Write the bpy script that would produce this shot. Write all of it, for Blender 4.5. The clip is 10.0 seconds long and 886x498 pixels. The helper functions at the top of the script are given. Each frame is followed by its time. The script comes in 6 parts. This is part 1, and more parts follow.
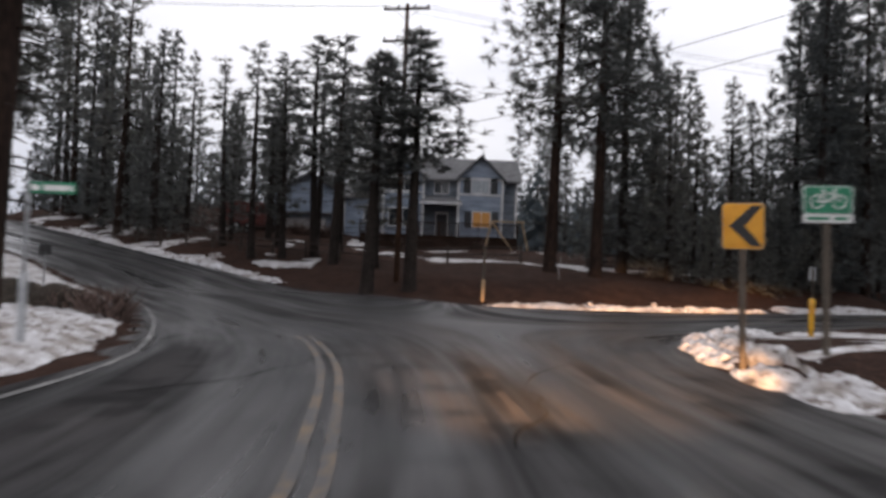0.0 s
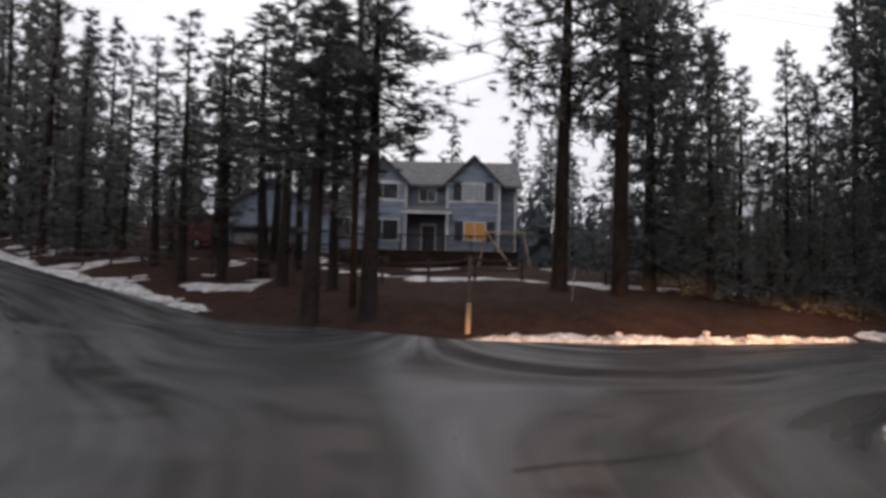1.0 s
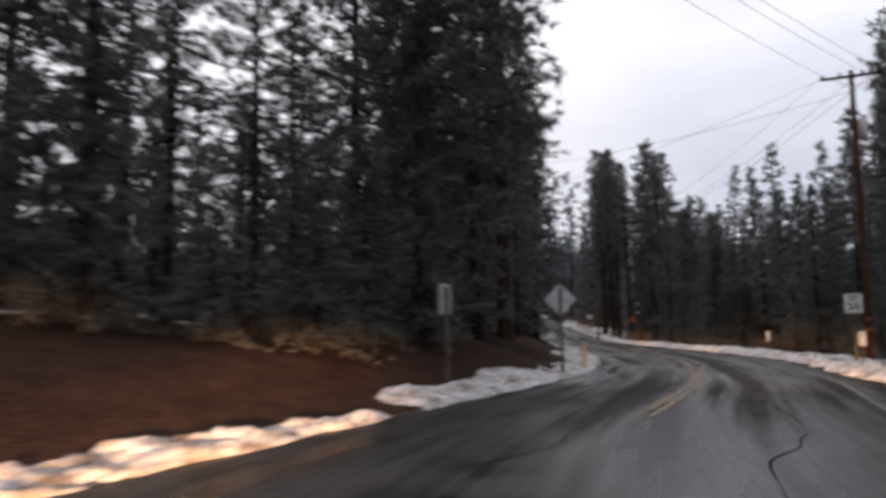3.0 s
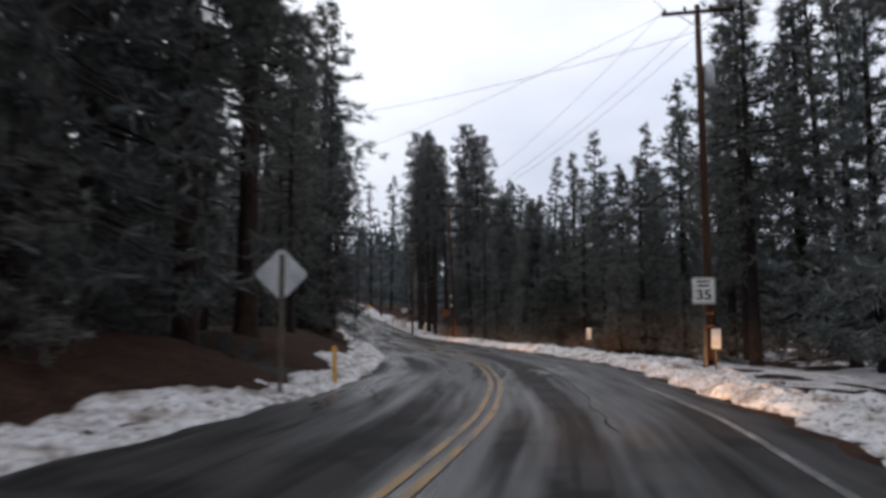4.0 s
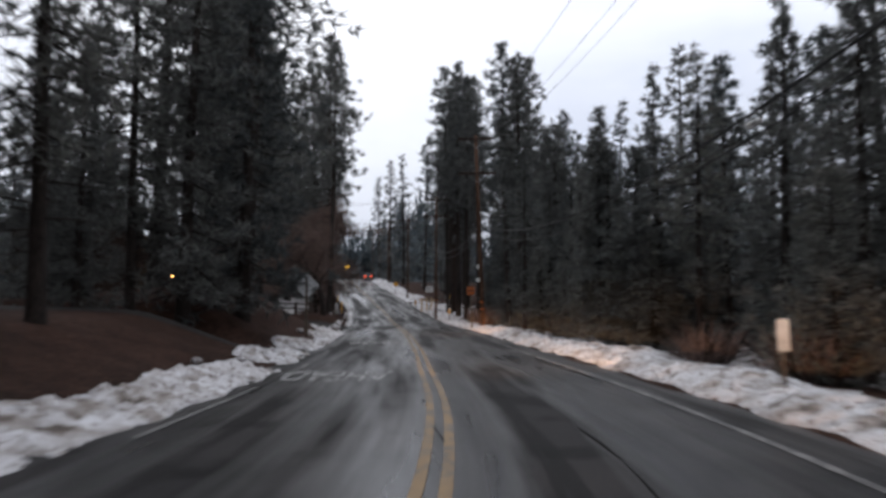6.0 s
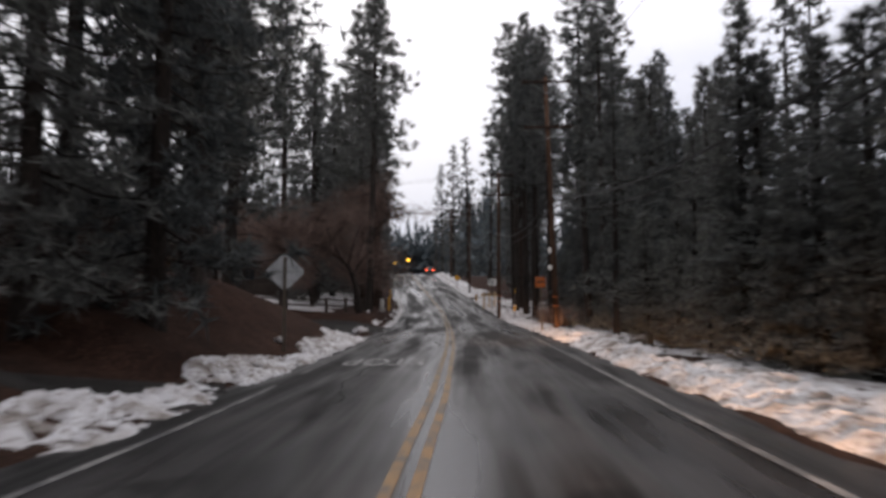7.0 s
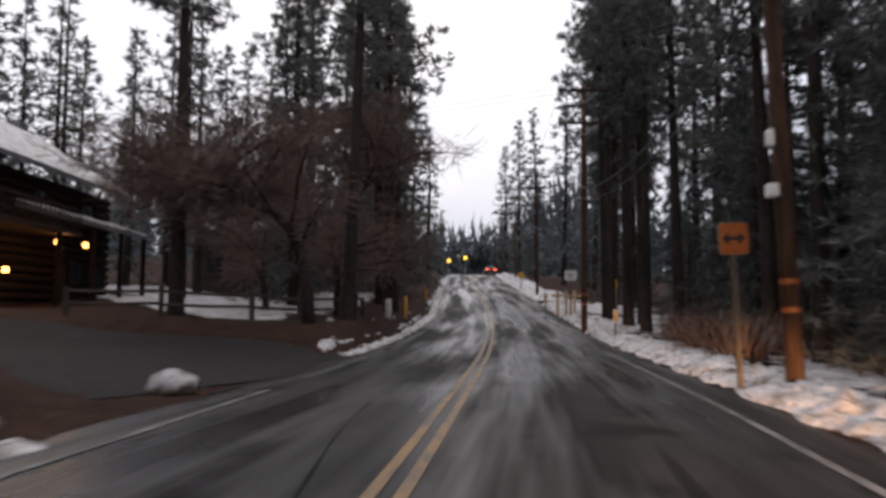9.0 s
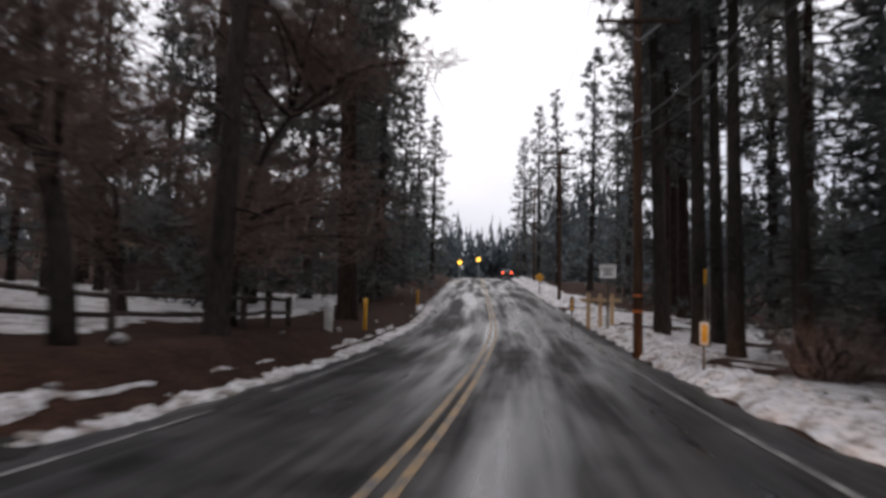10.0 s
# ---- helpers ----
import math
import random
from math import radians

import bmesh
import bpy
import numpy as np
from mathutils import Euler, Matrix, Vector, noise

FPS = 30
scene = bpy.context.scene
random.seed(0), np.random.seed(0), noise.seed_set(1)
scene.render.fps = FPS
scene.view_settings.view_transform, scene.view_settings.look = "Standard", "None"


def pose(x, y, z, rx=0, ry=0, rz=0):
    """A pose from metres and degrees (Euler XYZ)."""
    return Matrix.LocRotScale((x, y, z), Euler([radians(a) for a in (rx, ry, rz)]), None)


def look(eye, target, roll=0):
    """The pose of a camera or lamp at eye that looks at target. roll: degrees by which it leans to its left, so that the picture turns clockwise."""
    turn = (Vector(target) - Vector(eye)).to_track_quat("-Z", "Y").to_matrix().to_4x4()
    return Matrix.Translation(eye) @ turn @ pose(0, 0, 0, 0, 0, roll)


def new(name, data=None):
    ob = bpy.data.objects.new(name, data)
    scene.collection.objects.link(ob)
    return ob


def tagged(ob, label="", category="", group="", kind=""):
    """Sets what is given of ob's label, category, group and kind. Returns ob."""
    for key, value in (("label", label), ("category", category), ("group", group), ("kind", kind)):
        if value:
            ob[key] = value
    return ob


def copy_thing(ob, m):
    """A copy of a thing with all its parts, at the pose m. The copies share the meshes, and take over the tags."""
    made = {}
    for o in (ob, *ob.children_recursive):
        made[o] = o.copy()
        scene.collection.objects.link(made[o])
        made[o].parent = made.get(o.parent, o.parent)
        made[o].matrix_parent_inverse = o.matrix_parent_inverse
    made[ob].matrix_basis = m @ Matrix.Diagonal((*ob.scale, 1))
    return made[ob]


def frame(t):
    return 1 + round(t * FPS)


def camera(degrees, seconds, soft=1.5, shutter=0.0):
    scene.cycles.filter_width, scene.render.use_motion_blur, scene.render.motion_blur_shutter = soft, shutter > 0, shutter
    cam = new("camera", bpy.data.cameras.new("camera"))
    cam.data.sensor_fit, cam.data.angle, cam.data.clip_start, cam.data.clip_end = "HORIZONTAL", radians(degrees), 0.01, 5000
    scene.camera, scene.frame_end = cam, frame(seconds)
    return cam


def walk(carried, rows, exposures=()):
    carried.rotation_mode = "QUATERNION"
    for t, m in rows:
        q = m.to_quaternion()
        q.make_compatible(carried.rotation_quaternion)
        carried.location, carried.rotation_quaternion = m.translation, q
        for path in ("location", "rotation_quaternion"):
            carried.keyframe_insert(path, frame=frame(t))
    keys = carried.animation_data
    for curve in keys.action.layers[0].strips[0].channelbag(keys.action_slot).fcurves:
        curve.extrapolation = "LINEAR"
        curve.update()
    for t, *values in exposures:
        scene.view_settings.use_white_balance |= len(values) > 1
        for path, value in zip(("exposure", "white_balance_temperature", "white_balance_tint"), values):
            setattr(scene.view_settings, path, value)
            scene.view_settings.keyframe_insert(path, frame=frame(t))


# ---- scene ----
cam = camera(59.29, 10.0, soft=3.3, shutter=0.5)
PATH = [
    (0.0, 0.0, 0.0, 1.4, 91.872, -2.243, -0.099),
    (0.5, 0.425, 5.263, 1.416, 92.643, -1.38, 1.001),
    (1.0, 1.203, 10.613, 1.402, 93.54, -1.278, 0.16),
    (1.5, 2.476, 16.06, 1.472, 94.097, -0.237, -4.944),
    (2.0, 4.102, 21.154, 1.436, 94.012, 1.124, -13.949),
    (2.5, 6.658, 25.786, 1.432, 95.017, 1.077, -25.257),
    (3.0, 10.202, 29.771, 1.43, 96.159, 0.805, -35.867),
    (3.2, 11.9, 30.982, 1.403, 96.053, 0.767, -39.074),
    (4.3, 20.997, 37.024, 1.415, 95.41, 0.132, -49.949),
    (4.5, 22.64, 38.268, 1.446, 95.213, -0.017, -50.252),
    (5.0, 27.047, 41.244, 1.431, 94.746, -0.538, -49.228),
    (5.5, 31.526, 44.59, 1.462, 94.443, -0.034, -47.194),
    (5.7, 33.34, 46.064, 1.444, 94.426, -0.088, -46.162),
    (6.8, 43.169, 55.009, 1.42, 94.01, -0.028, -40.54),
    (7.0, 44.952, 56.727, 1.493, 93.995, -0.059, -39.475),
    (7.5, 49.361, 61.275, 1.458, 93.753, -0.489, -37.43),
    (8.0, 53.63, 66.023, 1.325, 93.874, -0.732, -36.019),
    (8.5, 57.933, 70.876, 1.303, 94.041, -0.502, -34.809),
    (9.0, 62.287, 75.894, 1.322, 94.476, -0.504, -34.308),
    (9.5, 66.852, 81.038, 1.36, 94.803, -0.434, -33.45),
    (10.0, 71.515, 86.574, 1.385, 94.982, -1.21, -32.827),
]
walk(cam, [(t, pose(x, y, z, rx, ry, rz)) for t, x, y, z, rx, ry, rz in PATH],
     exposures=[(0.0, 0.05, 6750, 13), (1.5, 0.05, 6850, 14), (3.2, 0.05, 6700, 12.5), (4.5, 0.12, 6350, 10), (5.6, 0.12, 6300, 10), (6.9, 0.18, 6850, 14), (10.0, 0.18, 6850, 14)])

# ---- world and light: a heavy overcast winter dusk ----
world = bpy.data.worlds.new("overcast_sky")
scene.world = world
world.use_nodes = True
wn = world.node_tree
wn.nodes.clear()
w_out = wn.nodes.new("ShaderNodeOutputWorld")
w_bg = wn.nodes.new("ShaderNodeBackground")
w_sky = wn.nodes.new("ShaderNodeTexSky")
w_sky.sky_type = "NISHITA"
w_sky.sun_disc = False
w_sky.sun_elevation, w_sky.sun_rotation = radians(14), radians(200)
w_sky.air_density, w_sky.dust_density = 1.0, 4.0
w_geo = wn.nodes.new("ShaderNodeTexCoord")
w_map = wn.nodes.new("ShaderNodeMapping")
w_map.inputs["Scale"].default_value = (1.0, 1.0, 3.0)
w_noise = wn.nodes.new("ShaderNodeTexNoise")
w_noise.inputs["Scale"].default_value, w_noise.inputs["Detail"].default_value = 1.6, 6.0
w_ramp = wn.nodes.new("ShaderNodeValToRGB")
w_ramp.color_ramp.elements[0].position, w_ramp.color_ramp.elements[0].color = 0.3, (7.6, 8.1, 9.4, 1)
w_ramp.color_ramp.elements[1].position, w_ramp.color_ramp.elements[1].color = 0.72, (11.6, 11.8, 12.4, 1)
w_mix = wn.nodes.new("ShaderNodeMix")
w_mix.data_type = "RGBA"
w_mix.inputs[0].default_value = 0.95
wn.links.new(w_geo.outputs["Generated"], w_map.inputs["Vector"])
wn.links.new(w_map.outputs["Vector"], w_noise.inputs["Vector"])
wn.links.new(w_noise.outputs["Fac"], w_ramp.inputs["Fac"])
wn.links.new(w_sky.outputs["Color"], w_mix.inputs["A"])
wn.links.new(w_ramp.outputs["Color"], w_mix.inputs["B"])
w_xyz = wn.nodes.new("ShaderNodeSeparateXYZ")
w_low = wn.nodes.new("ShaderNodeValToRGB")
w_low.color_ramp.elements[0].position, w_low.color_ramp.elements[0].color = 0.02, (0.60, 0.62, 0.66, 1)
w_low.color_ramp.elements[1].position, w_low.color_ramp.elements[1].color = 0.34, (1.04, 1.04, 1.04, 1)
w_dim = wn.nodes.new("ShaderNodeMix")
w_dim.data_type, w_dim.blend_type = "RGBA", "MULTIPLY"
w_dim.inputs[0].default_value = 1.0
wn.links.new(w_geo.outputs["Generated"], w_xyz.inputs["Vector"])
wn.links.new(w_xyz.outputs["Z"], w_low.inputs["Fac"])
wn.links.new(w_mix.outputs["Result"], w_dim.inputs["A"])
wn.links.new(w_low.outputs["Color"], w_dim.inputs["B"])
wn.links.new(w_dim.outputs["Result"], w_bg.inputs["Color"])
w_bg.inputs["Strength"].default_value = 0.1
wn.links.new(w_bg.outputs["Background"], w_out.inputs["Surface"])

sun_data = bpy.data.lights.new("overcast_sun", "SUN")
sun_data.energy, sun_data.angle, sun_data.color = 0.5, radians(40), (1.0, 0.97, 0.93)
sun = new("overcast_sun", sun_data)
sun.matrix_basis = look((0, 0, 50), (-20, -30, 0))

# six fixed spot pairs added through the junction and along the side road, standing in for the moving headlamps of the
# car that carries the camera
HEADLAMP_STANDINS = [((0.3, 2.4), (3.2, 21.0, -0.6), 52000, 10, 3.6), ((1.2, 9.6), (9.6, 39.4, 0.1), 50000, 9.0, 1.15), ((4.9, 22.6), (15.6, 42.8, 0.25), 50000, 7.5, 2.1),
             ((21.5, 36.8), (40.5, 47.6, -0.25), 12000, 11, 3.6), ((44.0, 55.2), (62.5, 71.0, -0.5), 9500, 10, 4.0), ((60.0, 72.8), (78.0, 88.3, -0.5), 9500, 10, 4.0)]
for (hx, hy), aim, watts, cone, spread in HEADLAMP_STANDINS:
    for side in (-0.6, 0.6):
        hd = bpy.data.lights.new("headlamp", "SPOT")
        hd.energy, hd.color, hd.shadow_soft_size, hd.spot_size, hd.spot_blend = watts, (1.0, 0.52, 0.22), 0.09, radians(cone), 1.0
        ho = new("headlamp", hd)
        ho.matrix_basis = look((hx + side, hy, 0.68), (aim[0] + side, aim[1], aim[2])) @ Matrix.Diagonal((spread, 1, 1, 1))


# ---- materials ----
def material(name, rough=0.8, metal=0.0):
    m = bpy.data.materials.new(name)
    m.use_nodes = True
    nt = m.node_tree
    b = nt.nodes["Principled BSDF"]
    b.inputs["Roughness"].default_value, b.inputs["Metallic"].default_value = rough, metal
    return m, nt, b


def noise_node(nt, scale, detail=4.0, coords="Object", stretch=None):
    tc = nt.nodes.new("ShaderNodeTexCoord")
    n = nt.nodes.new("ShaderNodeTexNoise")
    n.inputs["Scale"].default_value, n.inputs["Detail"].default_value = scale, detail
    if stretch:
        mp = nt.nodes.new("ShaderNodeMapping")
        mp.inputs["Scale"].default_value = stretch
        nt.links.new(tc.outputs[coords], mp.inputs["Vector"])
        nt.links.new(mp.outputs["Vector"], n.inputs["Vector"])
    else:
        nt.links.new(tc.outputs[coords], n.inputs["Vector"])
    return n


def ramp_node(nt, source, stops):
    r = nt.nodes.new("ShaderNodeValToRGB")
    els = r.color_ramp.elements
    while len(els) < len(stops):
        els.new(0.5)
    for e, (p, c) in zip(els, stops):
        e.position, e.color = p, (*c, 1) if len(c) == 3 else c
    nt.links.new(source, r.inputs["Fac"])
    return r


def mix_node(nt, fac, a, b, kind="MIX"):
    m = nt.nodes.new("ShaderNodeMix")
    m.data_type, m.blend_type = "RGBA", kind
    for sock, v in ((m.inputs[0], fac), (m.inputs["A"], a), (m.inputs["B"], b)):
        if isinstance(v, (int, float)):
            sock.default_value = v
        elif isinstance(v, tuple):
            sock.default_value = (*v, 1)
        else:
            nt.links.new(v, sock)
    return m.outputs["Result"]


def bump(nt, b, source, strength, distance=0.02):
    bp = nt.nodes.new("ShaderNodeBump")
    bp.inputs["Strength"].default_value, bp.inputs["Distance"].default_value = strength, distance
    nt.links.new(source, bp.inputs["Height"])
    nt.links.new(bp.outputs["Normal"], b.inputs["Normal"])


def grained(name, dark, light, scale=6.0, rough=0.8, stretch=None, bumpy=0.3, metal=0.0, coords="Object", vary=0.0):
    """A surface with coarse stains over fine grain between two colours."""
    m, nt, b = material(name, rough, metal)
    b.inputs["Specular IOR Level"].default_value = 0.12 if rough > 0.75 else 0.5
    fine = noise_node(nt, scale * 5, 6.0, coords, stretch)
    coarse = noise_node(nt, scale * 0.6, 3.0, coords, stretch)
    r = ramp_node(nt, fine.outputs["Fac"], [(0.3, dark), (0.72, light)])
    r2 = ramp_node(nt, coarse.outputs["Fac"], [(0.3, (0.62, 0.62, 0.62)), (0.7, (1.1, 1.1, 1.1))])
    col = mix_node(nt, 1.0, r.outputs["Color"], r2.outputs["Color"], "MULTIPLY")
    if vary:
        info = nt.nodes.new("ShaderNodeObjectInfo")
        rv = ramp_node(nt, info.outputs["Random"], [(0.0, (1 - vary,) * 3), (1.0, (1 + vary,) * 3)])
        col = mix_node(nt, 1.0, col, rv.outputs["Color"], "MULTIPLY")
    nt.links.new(col, b.inputs["Base Color"])
    bump(nt, b, fine.outputs["Fac"], bumpy)
    return m


def needle_material(name, dark, light, tip):
    """Thin needles: part of the light goes through them."""
    m, nt, b = material(name, 0.75)
    g = nt.nodes.new("ShaderNodeNewGeometry")
    info = nt.nodes.new("ShaderNodeObjectInfo")
    r = ramp_node(nt, g.outputs["Random Per Island"], [(0.0, dark), (0.75, light), (1.0, tip)])
    rv = ramp_node(nt, info.outputs["Random"], [(0.0, (0.75, 0.78, 0.8)), (1.0, (1.25, 1.2, 1.15))])
    col = mix_node(nt, 1.0, r.outputs["Color"], rv.outputs["Color"], "MULTIPLY")
    nt.links.new(col, b.inputs["Base Color"])
    b.inputs["Specular IOR Level"].default_value = 0.2
    thin = nt.nodes.new("ShaderNodeBsdfTranslucent")
    nt.links.new(col, thin.inputs["Color"])
    both = nt.nodes.new("ShaderNodeMixShader")
    both.inputs[0].default_value = 0.4
    nt.links.new(b.outputs["BSDF"], both.inputs[1])
    nt.links.new(thin.outputs["BSDF"], both.inputs[2])
    nt.links.new(both.outputs["Shader"], nt.nodes["Material Output"].inputs["Surface"])
    return m


def road_material():
    m, nt, b = material("wet_asphalt", 0.5)
    grit = noise_node(nt, 60.0, 3.0)
    patches = noise_node(nt, 0.35, 5.0)
    streak = noise_node(nt, 1.0, 3.0, "UV", (0.05, 1.1, 1.0))
    fine = noise_node(nt, 1.0, 4.0, "UV", (0.22, 5.0, 1.0))
    base = ramp_node(nt, grit.outputs["Fac"], [(0.3, (0.011, 0.011, 0.0116)), (0.75, (0.030, 0.0293, 0.0303))])
    dry = ramp_node(nt, streak.outputs["Fac"], [(0.38, (0.5, 0.5, 0.52)), (0.60, (1.4, 1.36, 1.34))])
    big = ramp_node(nt, patches.outputs["Fac"], [(0.35, (0.7, 0.7, 0.72)), (0.65, (1.2, 1.15, 1.12))])
    c = mix_node(nt, 1.0, base.outputs["Color"], dry.outputs["Color"], "MULTIPLY")
    c = mix_node(nt, 1.0, c, big.outputs["Color"], "MULTIPLY")
    blot = noise_node(nt, 0.8, 9.0)
    rub = noise_node(nt, 1.0, 7.0, "UV", (0.12, 2.6, 1.0))
    for src, lo, hi, dark in ((blot, 0.52, 0.59, 0.26), (rub, 0.52, 0.59, 0.32)):
        mark = ramp_node(nt, src.outputs["Fac"], [(lo, (1, 1, 1)), (hi, (dark, dark, dark))])
        c = mix_node(nt, 1.0, c, mark.outputs["Color"], "MULTIPLY")
    nt.links.new(c, b.inputs["Base Color"])
    pools = noise_node(nt, 1.0, 3.0, "UV", (0.07, 0.7, 1.0))
    wet = mix_node(nt, 0.5, mix_node(nt, 0.15, streak.outputs["Fac"], fine.outputs["Fac"]), pools.outputs["Fac"])
    ro = ramp_node(nt, wet, [(0.41, (0.24, 0.24, 0.24)), (0.49, (0.44, 0.44, 0.44)), (0.57, (0.70, 0.70, 0.70))])
    nt.links.new(ro.outputs["Color"], b.inputs["Roughness"])
    sheen = ramp_node(nt, wet, [(0.41, (0.50, 0.50, 0.50)), (0.49, (0.27, 0.27, 0.27)), (0.57, (0.08, 0.08, 0.08))])
    nt.links.new(sheen.outputs["Color"], b.inputs["Specular IOR Level"])
    bump(nt, b, grit.outputs["Fac"], 0.35, 0.006)
    return m


def paint_material(name, colour, worn):
    """Road paint worn down to the asphalt in patches."""
    m, nt, b = material(name, 0.6)
    n = noise_node(nt, 9.0, 6.0)
    n2 = noise_node(nt, 1.2, 3.0)
    f = mix_node(nt, 0.5, n.outputs["Fac"], n2.outputs["Fac"])
    r = ramp_node(nt, f, [(worn - 0.07, (0.045, 0.044, 0.045)), (worn + 0.07, colour)])
    nt.links.new(r.outputs["Color"], b.inputs["Base Color"])
    bump(nt, b, n.outputs["Fac"], 0.2, 0.004)
    return m


def ground_material():
    m, nt, b = material("pine_duff", 0.95)
    fine = noise_node(nt, 14.0, 8.0)
    mid = noise_node(nt, 1.3, 6.0)
    big = noise_node(nt, 0.12, 4.0)
    r = ramp_node(nt, fine.outputs["Fac"], [(0.28, (0.014, 0.0085, 0.0070)), (0.55, (0.042, 0.0235, 0.0180)), (0.8, (0.105, 0.064, 0.048))])
    r2 = ramp_node(nt, mid.outputs["Fac"], [(0.3, (0.55, 0.5, 0.48)), (0.7, (1.15, 1.1, 1.05))])
    r3 = ramp_node(nt, big.outputs["Fac"], [(0.3, (0.8, 0.85, 0.85)), (0.7, (1.1, 1.0, 0.95))])
    c = mix_node(nt, 1.0, r.outputs["Color"], r2.outputs["Color"], "MULTIPLY")
    c = mix_node(nt, 1.0, c, r3.outputs["Color"], "MULTIPLY")
    nt.links.new(c, b.inputs["Base Color"])
    b.inputs["Specular IOR Level"].default_value = 0.08
    bump(nt, b, fine.outputs["Fac"], 0.8, 0.05)
    return m


def snow_material():
    m, nt, b = material("old_snow", 0.6)
    fine = noise_node(nt, 10.0, 8.0)
    mid = noise_node(nt, 1.7, 6.0)
    r = ramp_node(nt, mid.outputs["Fac"], [(0.30, (0.09, 0.065, 0.05)), (0.39, (0.30, 0.27, 0.25)), (0.49, (0.50, 0.49, 0.50)), (0.75, (0.72, 0.73, 0.76))])
    r2 = ramp_node(nt, fine.outputs["Fac"], [(0.35, (0.26, 0.20, 0.16)), (0.47, (1.0, 1.0, 1.0))])
    col = mix_node(nt, 1.0, r.outputs["Color"], r2.outputs["Color"], "MULTIPLY")
    crumbs = noise_node(nt, 34.0, 4.0)
    r3 = ramp_node(nt, crumbs.outputs["Fac"], [(0.33, (0.14, 0.10, 0.08)), (0.41, (1.0, 1.0, 1.0))])
    nt.links.new(mix_node(nt, 1.0, col, r3.outputs["Color"], "MULTIPLY"), b.inputs["Base Color"])
    bump(nt, b, fine.outputs["Fac"], 0.9, 0.06)
    return m


def glow_material(name, colour, strength):
    m, nt, b = material(name, 0.4)
    b.inputs["Base Color"].default_value = (*colour, 1)
    b.inputs["Emission Color"].default_value = (*colour, 1)
    b.inputs["Emission Strength"].default_value = strength
    return m


def glass_material():
    m, nt, b = material("window_glass", 0.06)
    b.inputs["Base Color"].default_value = (0.02, 0.025, 0.03, 1)
    b.inputs["Specular IOR Level"].default_value = 0.6
    return m


ROAD, GROUND, SNOW = road_material(), ground_material(), snow_material()
YELLOW_PAINT = paint_material("yellow_road_paint", (0.21, 0.125, 0.04), 0.47)
YELLOW_WORN = paint_material("worn_yellow_paint", (0.15, 0.095, 0.045), 0.55)
WHITE_PAINT = paint_material("white_road_paint", (0.19, 0.185, 0.18), 0.52)
TAR = grained("crack_sealant", (0.008, 0.008, 0.008), (0.02, 0.02, 0.02), 20, 0.9)
TAR.node_tree.nodes["Principled BSDF"].inputs["Specular IOR Level"].default_value = 0.08
GRAVEL = grained("gravel_drive", (0.009, 0.0085, 0.008), (0.034, 0.031, 0.029), 5, 0.85, bumpy=0.6)
BARK = grained("ponderosa_bark", (0.012, 0.009, 0.0075), (0.050, 0.031, 0.024), 3.0, 0.95, (1, 1, 0.22), 0.9)
BARK_DARK = grained("fir_bark", (0.016, 0.013, 0.012), (0.05, 0.04, 0.035), 3.0, 0.95, (1, 1, 0.25), 0.9)
NEEDLE = needle_material("pine_needles", (0.066, 0.069, 0.067), (0.130, 0.135, 0.128), (0.22, 0.225, 0.212))
NEEDLE_DENSE = needle_material("fir_needles", (0.062, 0.066, 0.066), (0.124, 0.131, 0.128), (0.21, 0.22, 0.216))
NEEDLE_FROST = needle_material("frosted_needles", (0.070, 0.079, 0.081), (0.142, 0.157, 0.158), (0.30, 0.33, 0.335))
# paler and bluer: the haze of distance is put into this needle colour
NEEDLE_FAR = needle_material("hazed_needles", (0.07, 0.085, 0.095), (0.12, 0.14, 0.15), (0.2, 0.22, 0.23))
TWIG = grained("bare_twigs", (0.13, 0.092, 0.08), (0.31, 0.225, 0.195), 5, 0.9)
POLE_WOOD = grained("weathered_pole", (0.045, 0.026, 0.018), (0.125, 0.070, 0.046), 4, 0.9, (1, 1, 0.08), 0.5)
DARK_WOOD = grained("dark_stained_timber", (0.02, 0.012, 0.009), (0.06, 0.035, 0.025), 4, 0.8, (0.3, 1, 1), 0.5)
FENCE_WOOD = grained("weathered_rail", (0.035, 0.028, 0.024), (0.10, 0.08, 0.07), 5, 0.9, (0.2, 1, 1), 0.5)
NEW_WOOD = grained("fresh_lumber", (0.35, 0.23, 0.12), (0.55, 0.4, 0.24), 5, 0.7, (1, 1, 0.1), 0.2)
POST_WOOD = grained("grey_sign_post", (0.075, 0.063, 0.052), (0.17, 0.143, 0.116), 6, 0.85, (1, 1, 0.1), 0.3)
STEEL = grained("galvanised_steel", (0.30, 0.31, 0.32), (0.46, 0.47, 0.48), 9, 0.45, None, 0.1, 0.7)
ALUMINIUM = grained("sign_back", (0.42, 0.44, 0.46), (0.58, 0.6, 0.62), 3, 0.5, None, 0.05, 0.35)
IRON = grained("dark_iron", (0.015, 0.015, 0.016), (0.04, 0.04, 0.042), 8, 0.5, None, 0.1, 0.6)
SIGN_YELLOW = grained("yellow_sheeting", (0.70, 0.31, 0.02), (0.82, 0.40, 0.03), 1.5, 0.35, None, 0.02)
SIGN_ORANGE = grained("orange_sheeting", (0.36, 0.085, 0.015), (0.48, 0.13, 0.02), 1.5, 0.4, None, 0.02)
SIGN_GREEN = grained("green_sheeting", (0.005, 0.16, 0.08), (0.012, 0.24, 0.12), 1.5, 0.35, None, 0.02)
SIGN_WHITE = grained("white_sheeting", (0.72, 0.72, 0.70), (0.85, 0.85, 0.83), 1.5, 0.35, None, 0.02)
